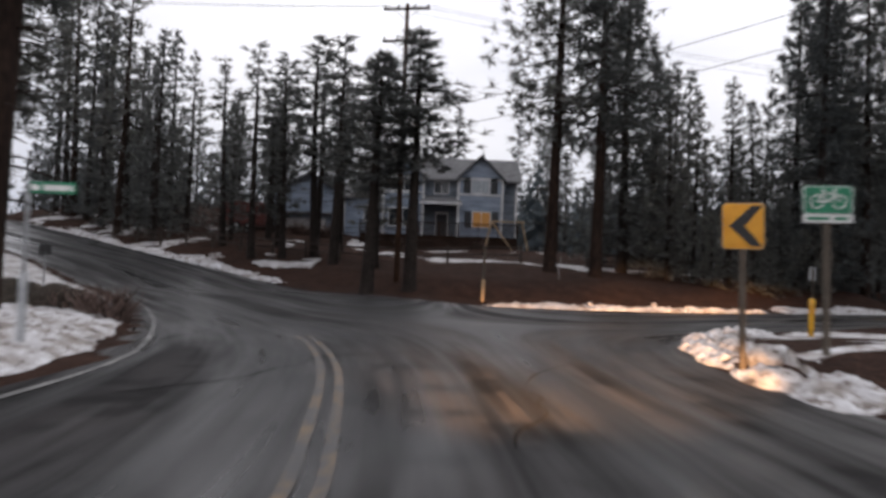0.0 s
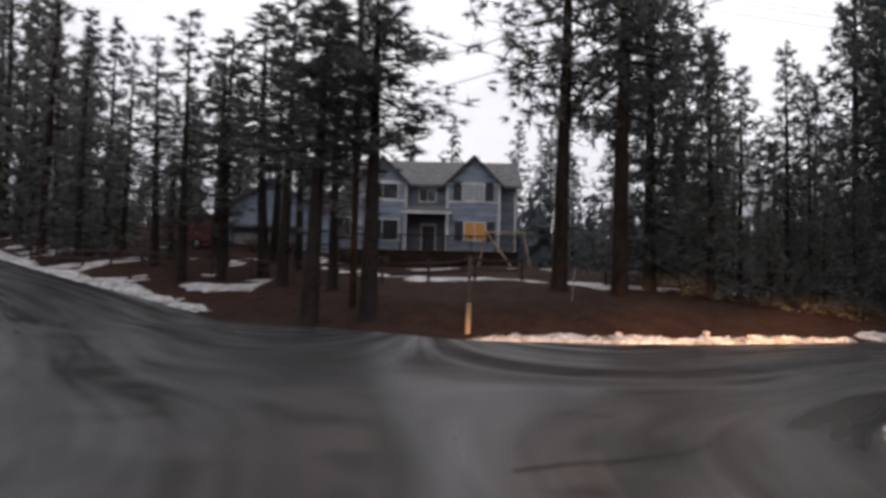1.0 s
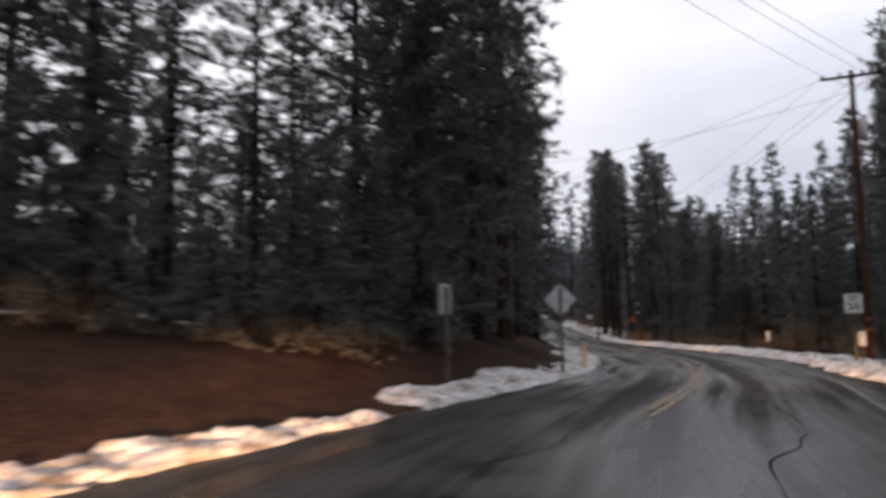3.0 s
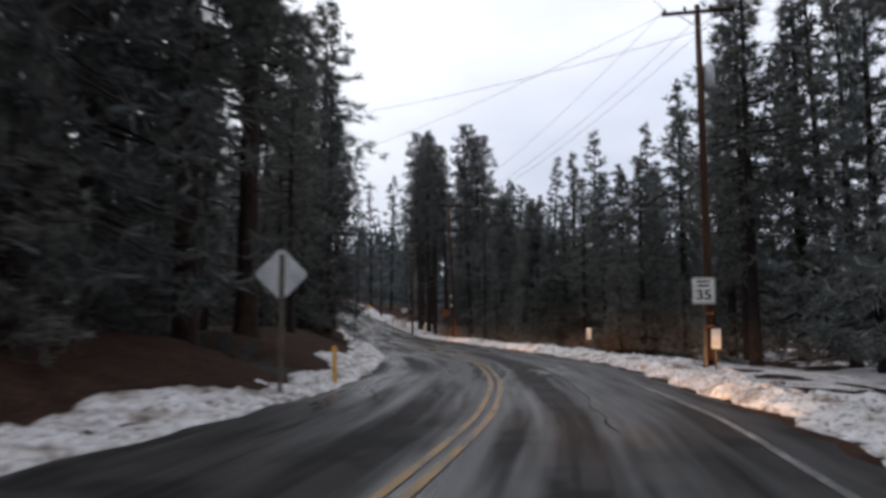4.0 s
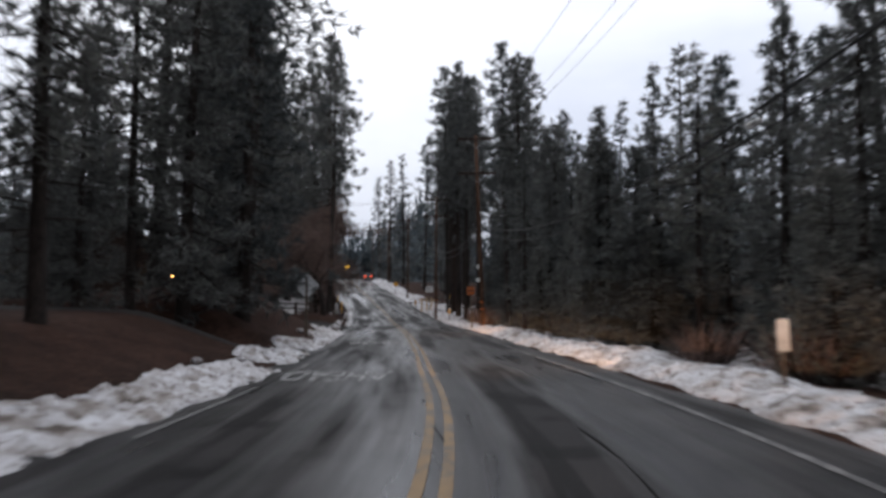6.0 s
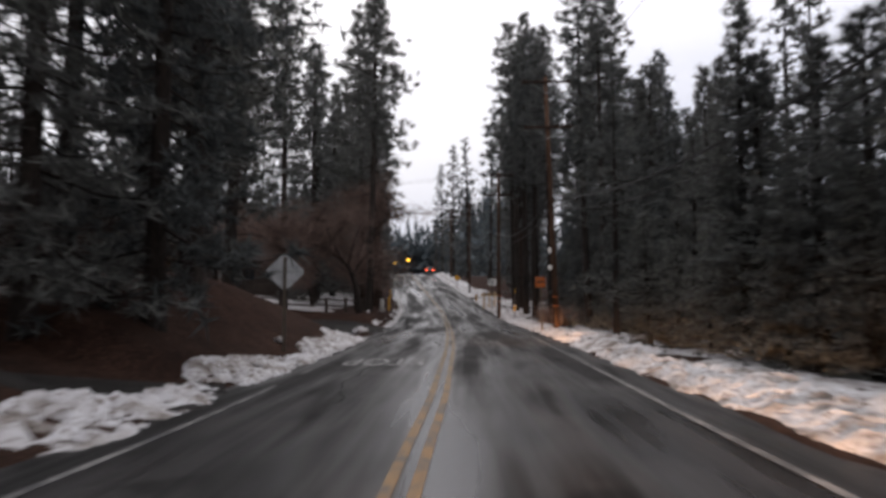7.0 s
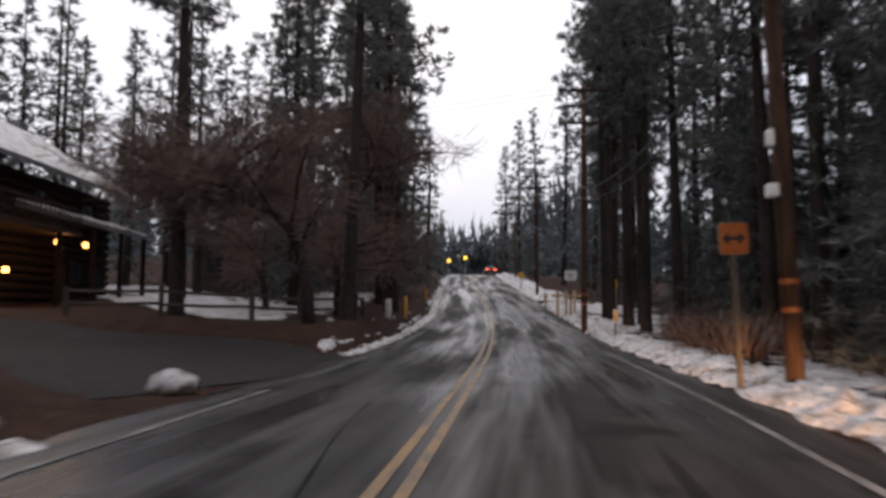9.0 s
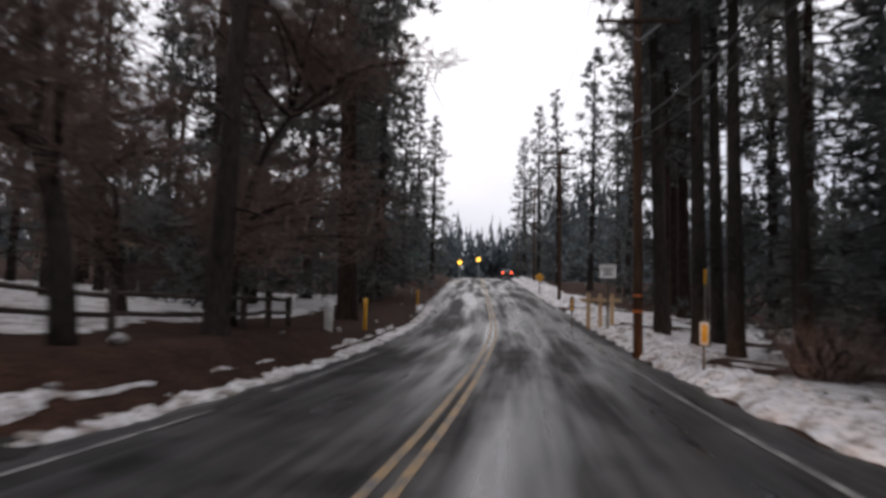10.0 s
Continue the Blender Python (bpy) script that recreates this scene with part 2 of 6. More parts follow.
SIGN_BLACK = grained("black_legend", (0.01, 0.01, 0.01), (0.022, 0.022, 0.022), 3, 0.5, None, 0.02)
MARKER_YELLOW = grained("yellow_plastic", (0.75, 0.36, 0.015), (0.88, 0.48, 0.03), 3, 0.4, None, 0.03)
MARKER_WHITE = grained("white_plastic", (0.66, 0.66, 0.64), (0.84, 0.84, 0.82), 3, 0.45, None, 0.03)
SIDING = grained("blue_grey_siding", (0.23, 0.28, 0.36), (0.31, 0.37, 0.46), 1.2, 0.7, (1, 1, 6), 0.25)
SIDING_DARK = grained("slate_siding", (0.14, 0.17, 0.21), (0.2, 0.24, 0.29), 1.2, 0.7, (1, 1, 6), 0.25)
TRIM = grained("white_trim", (0.62, 0.63, 0.65), (0.8, 0.8, 0.8), 2, 0.6, None, 0.05)
SHINGLE = grained("grey_shingles", (0.09, 0.09, 0.095), (0.2, 0.2, 0.205), 4, 0.9, None, 0.6)
SHUTTER = grained("dark_shutter", (0.02, 0.022, 0.026), (0.045, 0.05, 0.058), 4, 0.6, (1, 1, 5), 0.4)
CURTAIN = grained("pale_curtain", (0.34, 0.38, 0.42), (0.5, 0.54, 0.58), 3, 0.85, (8, 1, 0.5), 0.3)
LOG = grained("dark_log_wall", (0.008, 0.005, 0.004), (0.028, 0.016, 0.011), 3, 0.8, (0.4, 0.4, 3), 0.6)
ROCK = grained("lichened_boulder", (0.02, 0.018, 0.017), (0.085, 0.07, 0.055), 2.2, 0.9, None, 0.8)
RED_PAINT = grained("dull_red_paint", (0.09, 0.02, 0.016), (0.16, 0.035, 0.028), 2, 0.6, None, 0.1)
DARK_PAINT = grained("dark_car_paint", (0.03, 0.032, 0.036), (0.06, 0.062, 0.066), 2, 0.3, None, 0.02)
RUBBER = grained("tyre_rubber", (0.012, 0.012, 0.012), (0.028, 0.028, 0.028), 8, 0.85)
GLASS = glass_material()
WARM_LAMP = glow_material("warm_bulb", (1.0, 0.46, 0.11), 6.0)
WARM_WINDOW = glow_material("lit_blind", (0.40, 0.19, 0.05), 0.17)
TAIL_LAMP = glow_material("tail_lamp", (1.0, 0.10, 0.03), 4.0)
FAR_AMBER = glow_material("amber_signal", (1.0, 0.55, 0.05), 3.0)


# ---- mesh helpers ----
class Geo:
    """Collects vertices and faces for one mesh."""

    def __init__(self):
        self.v, self.f = [], []

    def add(self, verts, faces):
        k = len(self.v)
        self.v.extend(tuple(p) for p in verts)
        self.f.extend(tuple(i + k for i in f) for f in faces)
        return self

    def box(self, c, s, m=None, bevel=0.0):
        x, y, z = (d / 2 for d in s)
        if bevel:
            e = min(bevel, x * 0.9, y * 0.9, z * 0.9)
            vs, sx = [], ((-1, -1), (1, -1), (1, 1), (-1, 1))
            for zz, k in ((-z, e), (-z + e, 0), (z - e, 0), (z, e)):
                vs += [Vector((a * (x - k), b * (y - k), zz)) for a, b in sx]
            fs = [(3, 2, 1, 0), (12, 13, 14, 15)]
            for r in range(3):
                fs += [(4 * r + i, 4 * r + (i + 1) % 4, 4 * r + 4 + (i + 1) % 4, 4 * r + 4 + i) for i in range(4)]
        else:
            vs = [Vector((a, b, d)) for d in (-z, z) for a, b in ((-x, -y), (x, -y), (x, y), (-x, y))]
            fs = [(3, 2, 1, 0), (4, 5, 6, 7), (0, 1, 5, 4), (1, 2, 6, 5), (2, 3, 7, 6), (3, 0, 4, 7)]
        c = Vector(c)
        return self.add([(m @ (p + c)) if m else p + c for p in vs], fs)

    def tube(self, path, radii, n=8, cap=True):
        pts = [Vector(p) for p in path]
        rings, prev = [], None
        for i, p in enumerate(pts):
            d = (pts[min(i + 1, len(pts) - 1)] - pts[max(i - 1, 0)]).normalized()
            a = prev if prev is not None else (Vector((1, 0, 0)) if abs(d.x) < 0.8 else Vector((0, 1, 0)))
            a = (a - d * a.dot(d)).normalized()
            prev = a
            b = d.cross(a)
            r = radii[i] if isinstance(radii, (list, tuple)) else radii
            rings += [p + (a * math.cos(q) + b * math.sin(q)) * r for q in (2 * math.pi * j / n for j in range(n))]
        fs = [(i * n + j, i * n + (j + 1) % n, (i + 1) * n + (j + 1) % n, (i + 1) * n + j) for i in range(len(pts) - 1) for j in range(n)]
        if cap:
            fs += [tuple(range(n - 1, -1, -1)), tuple((len(pts) - 1) * n + j for j in range(n))]
        return self.add(rings, fs)

    def prism(self, outline, y0, y1):
        """An outline in x and z, thickened from y0 to y1."""
        n = len(outline)
        vs = [(x, y0, z) for x, z in outline] + [(x, y1, z) for x, z in outline]
        fs = [tuple(range(n)), tuple(range(2 * n - 1, n - 1, -1))] + [((i + 1) % n, i, n + i, n + (i + 1) % n) for i in range(n)]
        return self.add(vs, fs)

    def mesh(self, name, mat, smooth=False):
        me = bpy.data.meshes.new(name)
        me.from_pydata(self.v, [], self.f)
        me.materials.append(mat)
        if smooth:
            me.polygons.foreach_set("use_smooth", [True] * len(me.polygons))
        me.update()
        return me


def part(name, geo, mat, parent, label="", smooth=False, m=None):
    ob = new(name, geo.mesh(name, mat, smooth) if isinstance(geo, Geo) else geo)
    ob.parent = parent
    if m:
        ob.matrix_basis = m
    if label:
        tagged(ob, label)
    return ob


def thing(name, label, category, m=None, group="", kind=""):
    ob = new(name)
    ob.empty_display_size = 0.3
    if m:
        ob.matrix_basis = m
    return tagged(ob, label, category, group, kind)


# ---- the plan: edges of the asphalt and its heights ----
def rounded(points, times=2):
    for _ in range(times):
        out = [points[0]]
        for a, b in zip(points, points[1:]):
            out += [(0.75 * a[0] + 0.25 * b[0], 0.75 * a[1] + 0.25 * b[1]), (0.25 * a[0] + 0.75 * b[0], 0.25 * a[1] + 0.75 * b[1])]
        points = out + [points[-1]]
    return np.array(points)


NORTH = rounded([(-75, 102), (-37, 72), (-20, 53.4), (-11, 44.9), (-6.7, 40.4), (-2.6, 36.9), (1.6, 36.2), (6.9, 36.2), (11, 37.2), (15.5, 39.9), (21, 43.3), (26, 46),
                 (32.3, 50.6), (38.6, 56.3), (47, 64.8), (53.4, 72.3), (61.4, 81.7), (65.8, 87.0), (71.7, 94.3), (74.8, 98.1), (81.5, 106.4), (90.0, 117.3), (105.1, 138.7), (118.9, 158.3), (182.1, 248.1), (292.1, 401.1)])
EAST = rounded([(4.2, -70), (4.2, 4), (4.0, 10), (4.4, 15), (5.2, 18.5), (6.4, 20.7), (8.6, 23.2), (12.4, 27.0), (17, 31.0), (21.9, 34.7), (26, 37.4), (29.8, 39.8), (32.5, 41.9),
                (36.5, 45.0), (39.8, 47.6), (43.2, 50.6), (48.4, 56.1), (54.3, 63.0), (57.6, 66.7), (62.1, 71.8), (68.7, 79.4), (71.3, 82.3), (77.4, 89.6), (80.5, 93.5), (87.2, 101.9), (95.9, 113.0), (111.1, 134.4), (124.9, 154.0), (188.1, 243.8), (298, 396.8)])
WEST = rounded([(-4.6, -70), (-4.6, 6), (-4.7, 11), (-5.7, 14.6), (-7.1, 18.6), (-9.4, 24.2), (-13, 31), (-18.4, 38.8), (-28, 50), (-45, 66), (-84, 98)])
CENTRE = rounded([(20.5, 38.4), (24, 40.4), (27.5, 42.5), (29.4, 43.8), (33.1, 46.5), (36, 48.9), (38.6, 51.2), (41.4, 53.8), (44.7, 57.2), (49, 62.1), (52.7, 66.2), (55.2, 69.1), (60.3, 75.0),
                  (62.6, 77.7), (68.4, 84.6), (74.5, 92), (77.6, 95.8), (84.3, 104.2), (92.9, 115.2), (108, 136.6), (121.8, 156.2), (185, 246), (295, 399)])
MAIN = rounded([(-0.4, -60), (-0.5, 4), (-0.8, 7), (-1.1, 9.7), (-1.5, 12.1), (-2.1, 14.7), (-3.4, 18.5), (-5.5, 23), (-9, 29.5), (-14, 37), (-21.5, 46), (-33, 57), (-60, 81)])


def offset(x, y, line):
    """Distance to a line, positive on its left, and the length along it."""
    x, y = np.asarray(x, float), np.asarray(y, float)
    if x.size < 3000:
        a, b = line[:-1], line[1:]
        d = b - a
        n2 = np.maximum((d ** 2).sum(1), 1e-9)
        px, py = x.ravel()[:, None] - a[None, :, 0], y.ravel()[:, None] - a[None, :, 1]
        k = np.clip((px * d[:, 0] + py * d[:, 1]) / n2, 0, 1)
        dist = np.hypot(px - k * d[:, 0], py - k * d[:, 1])
        i = dist.argmin(1)
        r = np.arange(len(i))
        side = np.where(d[i, 0] * py[r, i] - d[i, 1] * px[r, i] < 0, -1, 1)
        run = np.concatenate([[0], np.cumsum(np.sqrt(n2))])
        return (dist[r, i] * side).reshape(x.shape), (run[i] + k[r, i] * np.sqrt(n2[i])).reshape(x.shape)
    best, sign, along, run = np.full(x.shape, 1e9), np.zeros(x.shape), np.zeros(x.shape), 0.0
    for (ax, ay), (bx, by) in zip(line, line[1:]):
        dx, dy = bx - ax, by - ay
        n = math.hypot(dx, dy)
        if n < 1e-6:
            continue
        k = np.clip(((x - ax) * dx + (y - ay) * dy) / (n * n), 0, 1)
        d = np.hypot(x - ax - k * dx, y - ay - k * dy)
        near = d < best
        best = np.where(near, d, best)
        sign = np.where(near, np.sign(dx * (y - ay) - dy * (x - ax)), sign)
        along = np.where(near, run + k * n, along)
        run += n
    return best * np.where(sign == 0, 1, sign), along


def ease(v, a, b):
    k = np.clip((np.asarray(v, float) - a) / (b - a), 0, 1)
    return k * k * (3 - 2 * k)


def base_height(x, y):
    """The road's own level: flat by the junction, climbing away north-west and beyond the far bend."""
    u = 0.6 * (x - 71.5) + 0.8 * (y - 86.6)
    up = np.where(u < 5, 0, np.where(u < 45, 0.00097 * (u - 5) ** 2, 1.552 + 0.0776 * (u - 45)))
    up = np.where(u > 122, 1.552 + 0.0776 * 77 - 0.012 * (u - 122), up)
    d = -0.45 * (x + 5) + 0.89 * (y - 35)
    nw = 0.1 * np.maximum(0, d - 6) * ease(-x, 0, 14) * ease(150 - d, 0, 100)
    corner = 0.25 * ease(-x, -2.5, 3) * ease(y, 22, 36)
    return up + corner + np.minimum(nw, 7)


def wobble(x, y, s, seed=0.0):
    """Cheap smooth noise in -1..1 from crossed waves."""
    v = np.sin(x / s * 1.7 + seed + 1.3 * np.sin(y / s * 1.1 + seed)) + np.sin(y / s * 1.9 - seed * 2 + 1.1 * np.sin(x / s * 0.9 + 2 * seed))
    v = v + 0.6 * np.sin((x + y) / s * 3.1 + seed * 3) * np.sin((x - y) / s * 2.7 + seed)
    return v / 2.6


DRIVES = ((33.0, 52.0, 2.0), (49.8, 69.2, 1.8), (68.4, 91.2, 6.0))


def drive_gap(x, y):
    g = np.zeros(np.shape(x))
    for cx, cy, w in DRIVES:
        a = 0.68 * (x - cx) + 0.73 * (y - cy)
        g = np.maximum(g, 1 - ease(np.abs(a), w * 0.75, w * 1.25))
    return g


def height(x, y):
    x, y = np.asarray(x, float), np.asarray(y, float)
    dn, de, dw = offset(x, y, NORTH)[0], -offset(x, y, EAST)[0], offset(x, y, WEST)[0]
    out = np.maximum(np.maximum(dn - 0.3, de - 0.75), dw)
    z = base_height(x, y)
    west = ease(x, -14, 4)
    bank = (0.75 + 0.45 * west) * ease(dn, 0.2, 5.0 - 3.4 * ease(x, 67, 72) + 0.6 * ease(x, 76, 84)) * (1 - 0.75 * drive_gap(x, y)) * (1 - 0.3 * ease(x, 74, 84)) * (1 - 0.35 * ease(x, 60, 68))
    bank = bank + 1.25 * ease(dn, 0.6, 5) * np.exp(-((x - 55) ** 2 + (y - 81) ** 2) / 75)
    slope = np.minimum(np.maximum(0, dn - 4.5) * (0.12 - 0.105 * ease(x, 12, 30)), 2.4)
    yard = ease(0.6 * (x - 71) + 0.8 * (y - 96), -4, 3) * ease(x, 64, 72)
    slope = slope + yard * 0.03 * np.maximum(0, dn - 4)
    z = z + np.where(dn > 0, bank + np.minimum(slope, 5), 0)
    z = z + np.where(de > 0.5, -0.3 * ease(de, 2.5, 8) * ease(y, 24, 34) + 0.5 * np.exp(-((x - 7.0) ** 2 + (y - 12.3) ** 2) / 3.5) + 0.2 * np.exp(-((x - 10) ** 2 + (y - 17) ** 2) / 14), 0)
    z = z + np.where(dw > 0, 0.12 * ease(dw, 0.3, 3), 0)
    rough = 0.05 * wobble(x, y, 2.3, 0.4) + 0.10 * wobble(x, y, 9, 1.1)
    z = z + rough * ease(out, 0.4, 4)
    inside = 0.03 - 0.13 * (1 - ease(out, -0.35, 0.05))
    far = (np.abs(x) > 165) | (y > 225) | (y < -22) | (x < -48)
    mid = (x > 109) | (y > 129) | (x < -33) | (y < -7)
    z = z + inside - np.where(mid & (out < 1.2), 0.35, 0) - np.where(far & (out < 14), 0.6, 0)
    return z, out


def gz(x, y):
    return float(height(np.array([x]), np.array([y]))[0][0])


def stepped(a, b, core, step, grow):
    """Grid lines: even inside core, wider and wider outside."""
    lines = list(np.arange(core[0], core[1] + 0.01, step))
    for end, sgn in ((a, -1), (b, 1)):
        s, p = step, core[0] if sgn < 0 else core[1]
        while (p > end) if sgn < 0 else (p < end):
            s *= grow if p > 235 or sgn < 0 else 1.05
            p += sgn * s
            lines.append(p)
    return np.array(sorted(lines))


def sheet(name, xs, ys, z, mat, keep=None, uv=None):
    nx, ny = len(xs), len(ys)
    gx, gy = np.meshgrid(xs, ys)
    idx = np.arange(nx * ny).reshape(ny, nx)
    quads = np.stack([idx[:-1, :-1], idx[:-1, 1:], idx[1:, 1:], idx[1:, :-1]], -1).reshape(-1, 4)
    co = np.stack([gx.ravel(), gy.ravel(), z.ravel()], -1)
    if keep is not None:
        k = keep.ravel()
        quads = quads[k[quads].all(1)] if keep.dtype == bool else quads
        used = np.unique(quads)
        back = np.zeros(nx * ny, int)
        back[used] = np.arange(len(used))
        quads, co = back[quads], co[used]
        uv = None if uv is None else uv[used]
    me = bpy.data.meshes.new(name)
    me.from_pydata(co.tolist(), [], quads.tolist())
    if uv is not None:
        layer = me.uv_layers.new(name="UVMap")
        loops = np.zeros(len(me.loops), dtype=np.int32)
        me.loops.foreach_get("vertex_index", loops)
        layer.data.foreach_set("uv", uv[loops].astype(np.float32).ravel())
    me.materials.append(mat)
    me.polygons.foreach_set("use_smooth", [True] * len(me.polygons))
    me.update()
    return new(name, me)


# ground: one sheet out to the horizon
gxs, gys = stepped(-1500, 1700, (-34, 110), 0.62, 1.2), stepped(-1500, 1700, (-8, 130), 0.62, 1.2)
mx, my = np.meshgrid(gxs, gys)
ground = sheet("ground", gxs, gys, height(mx, my)[0], GROUND)
tagged(ground, "reddish-brown pine-needle forest floor with earth banks", "ground", kind="structure")

# asphalt
rxs, rys = np.arange(-80, 300, 0.5), np.arange(-60, 400, 0.5)
mx, my = np.meshgrid(rxs, rys)
dn, dea = offset(mx, my, NORTH)[0], offset(mx, my, EAST)
dw, dma = offset(mx, my, WEST)[0], offset(mx, my, MAIN)
out = np.maximum(np.maximum(dn - 0.3, -dea[0] - 0.75), dw)
onmain = ease(-mx, -7, 5)
uv = np.stack([(dea[1] * (1 - onmain) + (dma[1] + 10) * onmain).ravel(), (dea[0] * (1 - onmain) + (dma[0] + 4.6) * onmain).ravel()], -1)
road = sheet("road", rxs, rys, base_height(mx, my), ROAD, keep=out < 0.9, uv=uv)
tagged(road, "wet dark grey asphalt road with drying wheel tracks", "road", kind="structure")


def ribbon(name, line, half, mat, lift, shift=0.0, start=0.0, end=1e9, step=0.6, gaps=None, waver=0.0):
    """A thin painted or poured strip that follows a line over the road."""
    seg = np.hypot(*np.diff(line, axis=0).T)
    s = np.concatenate([[0], np.cumsum(seg)])
    at = np.arange(max(start, 0), min(end, s[-1]), step)
    px, py = np.interp(at, s, line[:, 0]), np.interp(at, s, line[:, 1])
    tx, ty = np.gradient(px), np.gradient(py)
    n = np.hypot(tx, ty)
    nx, ny = -ty / n, tx / n
    g = Geo()
    for i in range(len(at)):
        w = half * (1 + waver * math.sin(at[i] * 2.1) * math.sin(at[i] * 0.83 + 1))
        for e in (-w, w):
            a, b = px[i] + nx[i] * (shift + e), py[i] + ny[i] * (shift + e)
            g.v.append((a, b, float(base_height(np.array([a]), np.array([b]))[0]) + lift))
    for i in range(len(at) - 1):
        if gaps is None or not gaps(at[i]):
            g.f.append((2 * i, 2 * i + 2, 2 * i + 3, 2 * i + 1)[::-1])
    return new(name, g.mesh(name, mat))


for line, a, b, mat, near_side in ((CENTRE, 0, 400, YELLOW_PAINT, -0.08), (MAIN, 50, 77, YELLOW_WORN, 0.1)):
    for sh in (near_side, near_side + 0.23):
        tagged(ribbon("centre_line", line, 0.055, mat, 0.012, sh, a, b), "worn yellow double centre line on the asphalt", "road marking", "centre lines", "structure")
tagged(ribbon("edge_line", EAST, 0.055, WHITE_PAINT, 0.012, 0.0, 105, 420), "faded white edge line on the asphalt", "road marking", "edge lines", "structure")
tagged(ribbon("edge_line", NORTH, 0.05, WHITE_PAINT, 0.012, -0.42, 146, 480, gaps=lambda s: (s // 2.4) % 5 == 3 or 232 < s < 248), "faded white edge line on the asphalt", "road marking", "edge lines", "structure")
tagged(ribbon("edge_line", WEST, 0.05, WHITE_PAINT, 0.012, -0.3, 60, 110), "faded white edge line on the asphalt", "road marking", "edge lines", "structure")


# ---- trees ----
def tuft(rng, vs, fs, p, d, size, blades, width):
    """A spray of needle blades, broad at the twig and pointed outwards."""
    for _ in range(blades):
        w = Vector((rng.gauss(0, 1), rng.gauss(0, 1), rng.gauss(0.25, 0.8)))
        w = (w.normalized() + d * 0.55).normalized()
        side = w.cross(Vector((rng.gauss(0, 1), rng.gauss(0, 1), rng.gauss(0, 1)))).normalized() * width * rng.uniform(0.6, 1.3)
        b = p + w * size * rng.uniform(-0.15, 0.15)
        k = len(vs)
        vs += [b + side, b - side, p + w * size * rng.uniform(0.7, 1.25)]
        fs.append((k, k + 1, k + 2))


def soft(rng, s):
    return max(-1.5 * s, min(1.5 * s, rng.gauss(0, s)))


def conifer(seed, h, r0, crown0, reach, branches, tufts, blades, width, size, droop, shape, needle, bark, label, dead=0, lean=0.0):
    """A conifer: tapered trunk with limbs, and a crown of separate needle sprays along them."""
    rng = random.Random(seed)
    trunk, vs, fs = Geo(), [], []
    bx, by = rng.gauss(0, 0.12), rng.gauss(0, 0.12)
    axis = lambda z: Vector((bx * math.sin(z / h * 3) + lean * z, by * math.sin(z / h * 2.2), z))
    zs = [-0.4, 0.0, 0.5, 1.2, h * 0.15, h * 0.3, h * 0.45, h * 0.6, h * 0.75, h * 0.9, h]
    rad = [r0 * 1.5, r0 * 1.3, r0 * 1.08, r0] + [max(0.025, r0 * (1 - z / h) ** 0.8) for z in zs[4:]]
    trunk.tube([axis(z) for z in zs], rad, 9)
    for i in range(dead):
        z = h * rng.uniform(0.1, crown0)
        a, ln = rng.uniform(0, 6.28), rng.uniform(0.4, 1.6)
        p = axis(z)
        e = p + Vector((math.cos(a), math.sin(a), rng.uniform(-0.3, 0.15))) * ln
        trunk.tube([p, (p + e) / 2 + Vector((0, 0, 0.06)), e], [0.035, 0.025, 0.01], 4)
    lobes = [(rng.uniform(0, 6.28), rng.uniform(2.0, 4.5), rng.uniform(0, 6.28)) for _ in range(3)]
    for i in range(branches):
        k = (i + rng.random()) / branches
        z = h * (crown0 + (0.985 - crown0) * k)
        a = i * 2.4 + rng.gauss(0, 0.5)
        uneven = 1 + 0.16 * sum(math.sin(b * 9 * k / 3 + c + math.cos(a - d0)) for d0, b, c in lobes)
        ln = reach * shape(k) * rng.uniform(0.62, 1.12) * uneven + 0.12
        d = Vector((math.cos(a), math.sin(a), rng.gauss(0.02, 0.14) + 0.5 * (k - 0.45) - droop))
        p = axis(z)
        mid, e = p + d * ln * 0.5 + Vector((0, 0, -0.03 * ln)), p + d * ln + Vector((0, 0, 0.12 * ln))
        if ln > 0.7:
            trunk.tube([p, mid, e], [0.02 + 0.016 * ln, 0.014 + 0.008 * ln, 0.008], 3, False)
        n = max(2, int(tufts * (0.3 + 0.9 * ln / reach)))
        for j in range(n):
            s = rng.uniform(0.12, 1.0) ** 0.7
            q = p.lerp(mid, s * 2) if s < 0.5 else mid.lerp(e, s * 2 - 1)
            spread = 0.17 * ln * (0.4 + s)
            q = q + Vector((soft(rng, spread), soft(rng, spread), soft(rng, 0.12 + 0.05 * ln)))
            tuft(rng, vs, fs, q, d.normalized(), size * rng.uniform(0.75, 1.2), blades, width)
    ob = thing("pine_tree", label, "tree")
    part("trunk", trunk, bark, ob, smooth=True)
    g = Geo()
    g.v, g.f = vs, fs
    part("crown", g, needle, ob)
    return ob


def cone(k):
    return (1 - k) ** 0.75 * 0.95 + 0.04


def column(k):
    return min(1.0, 0.55 + 1.5 * k) * (1 - k) ** 0.75 * 1.1 + 0.04


def ragged(k):
    return (0.45 + 0.55 * math.sin(3.1 * min(1, k * 1.05))) * (1.05 - 0.75 * k)


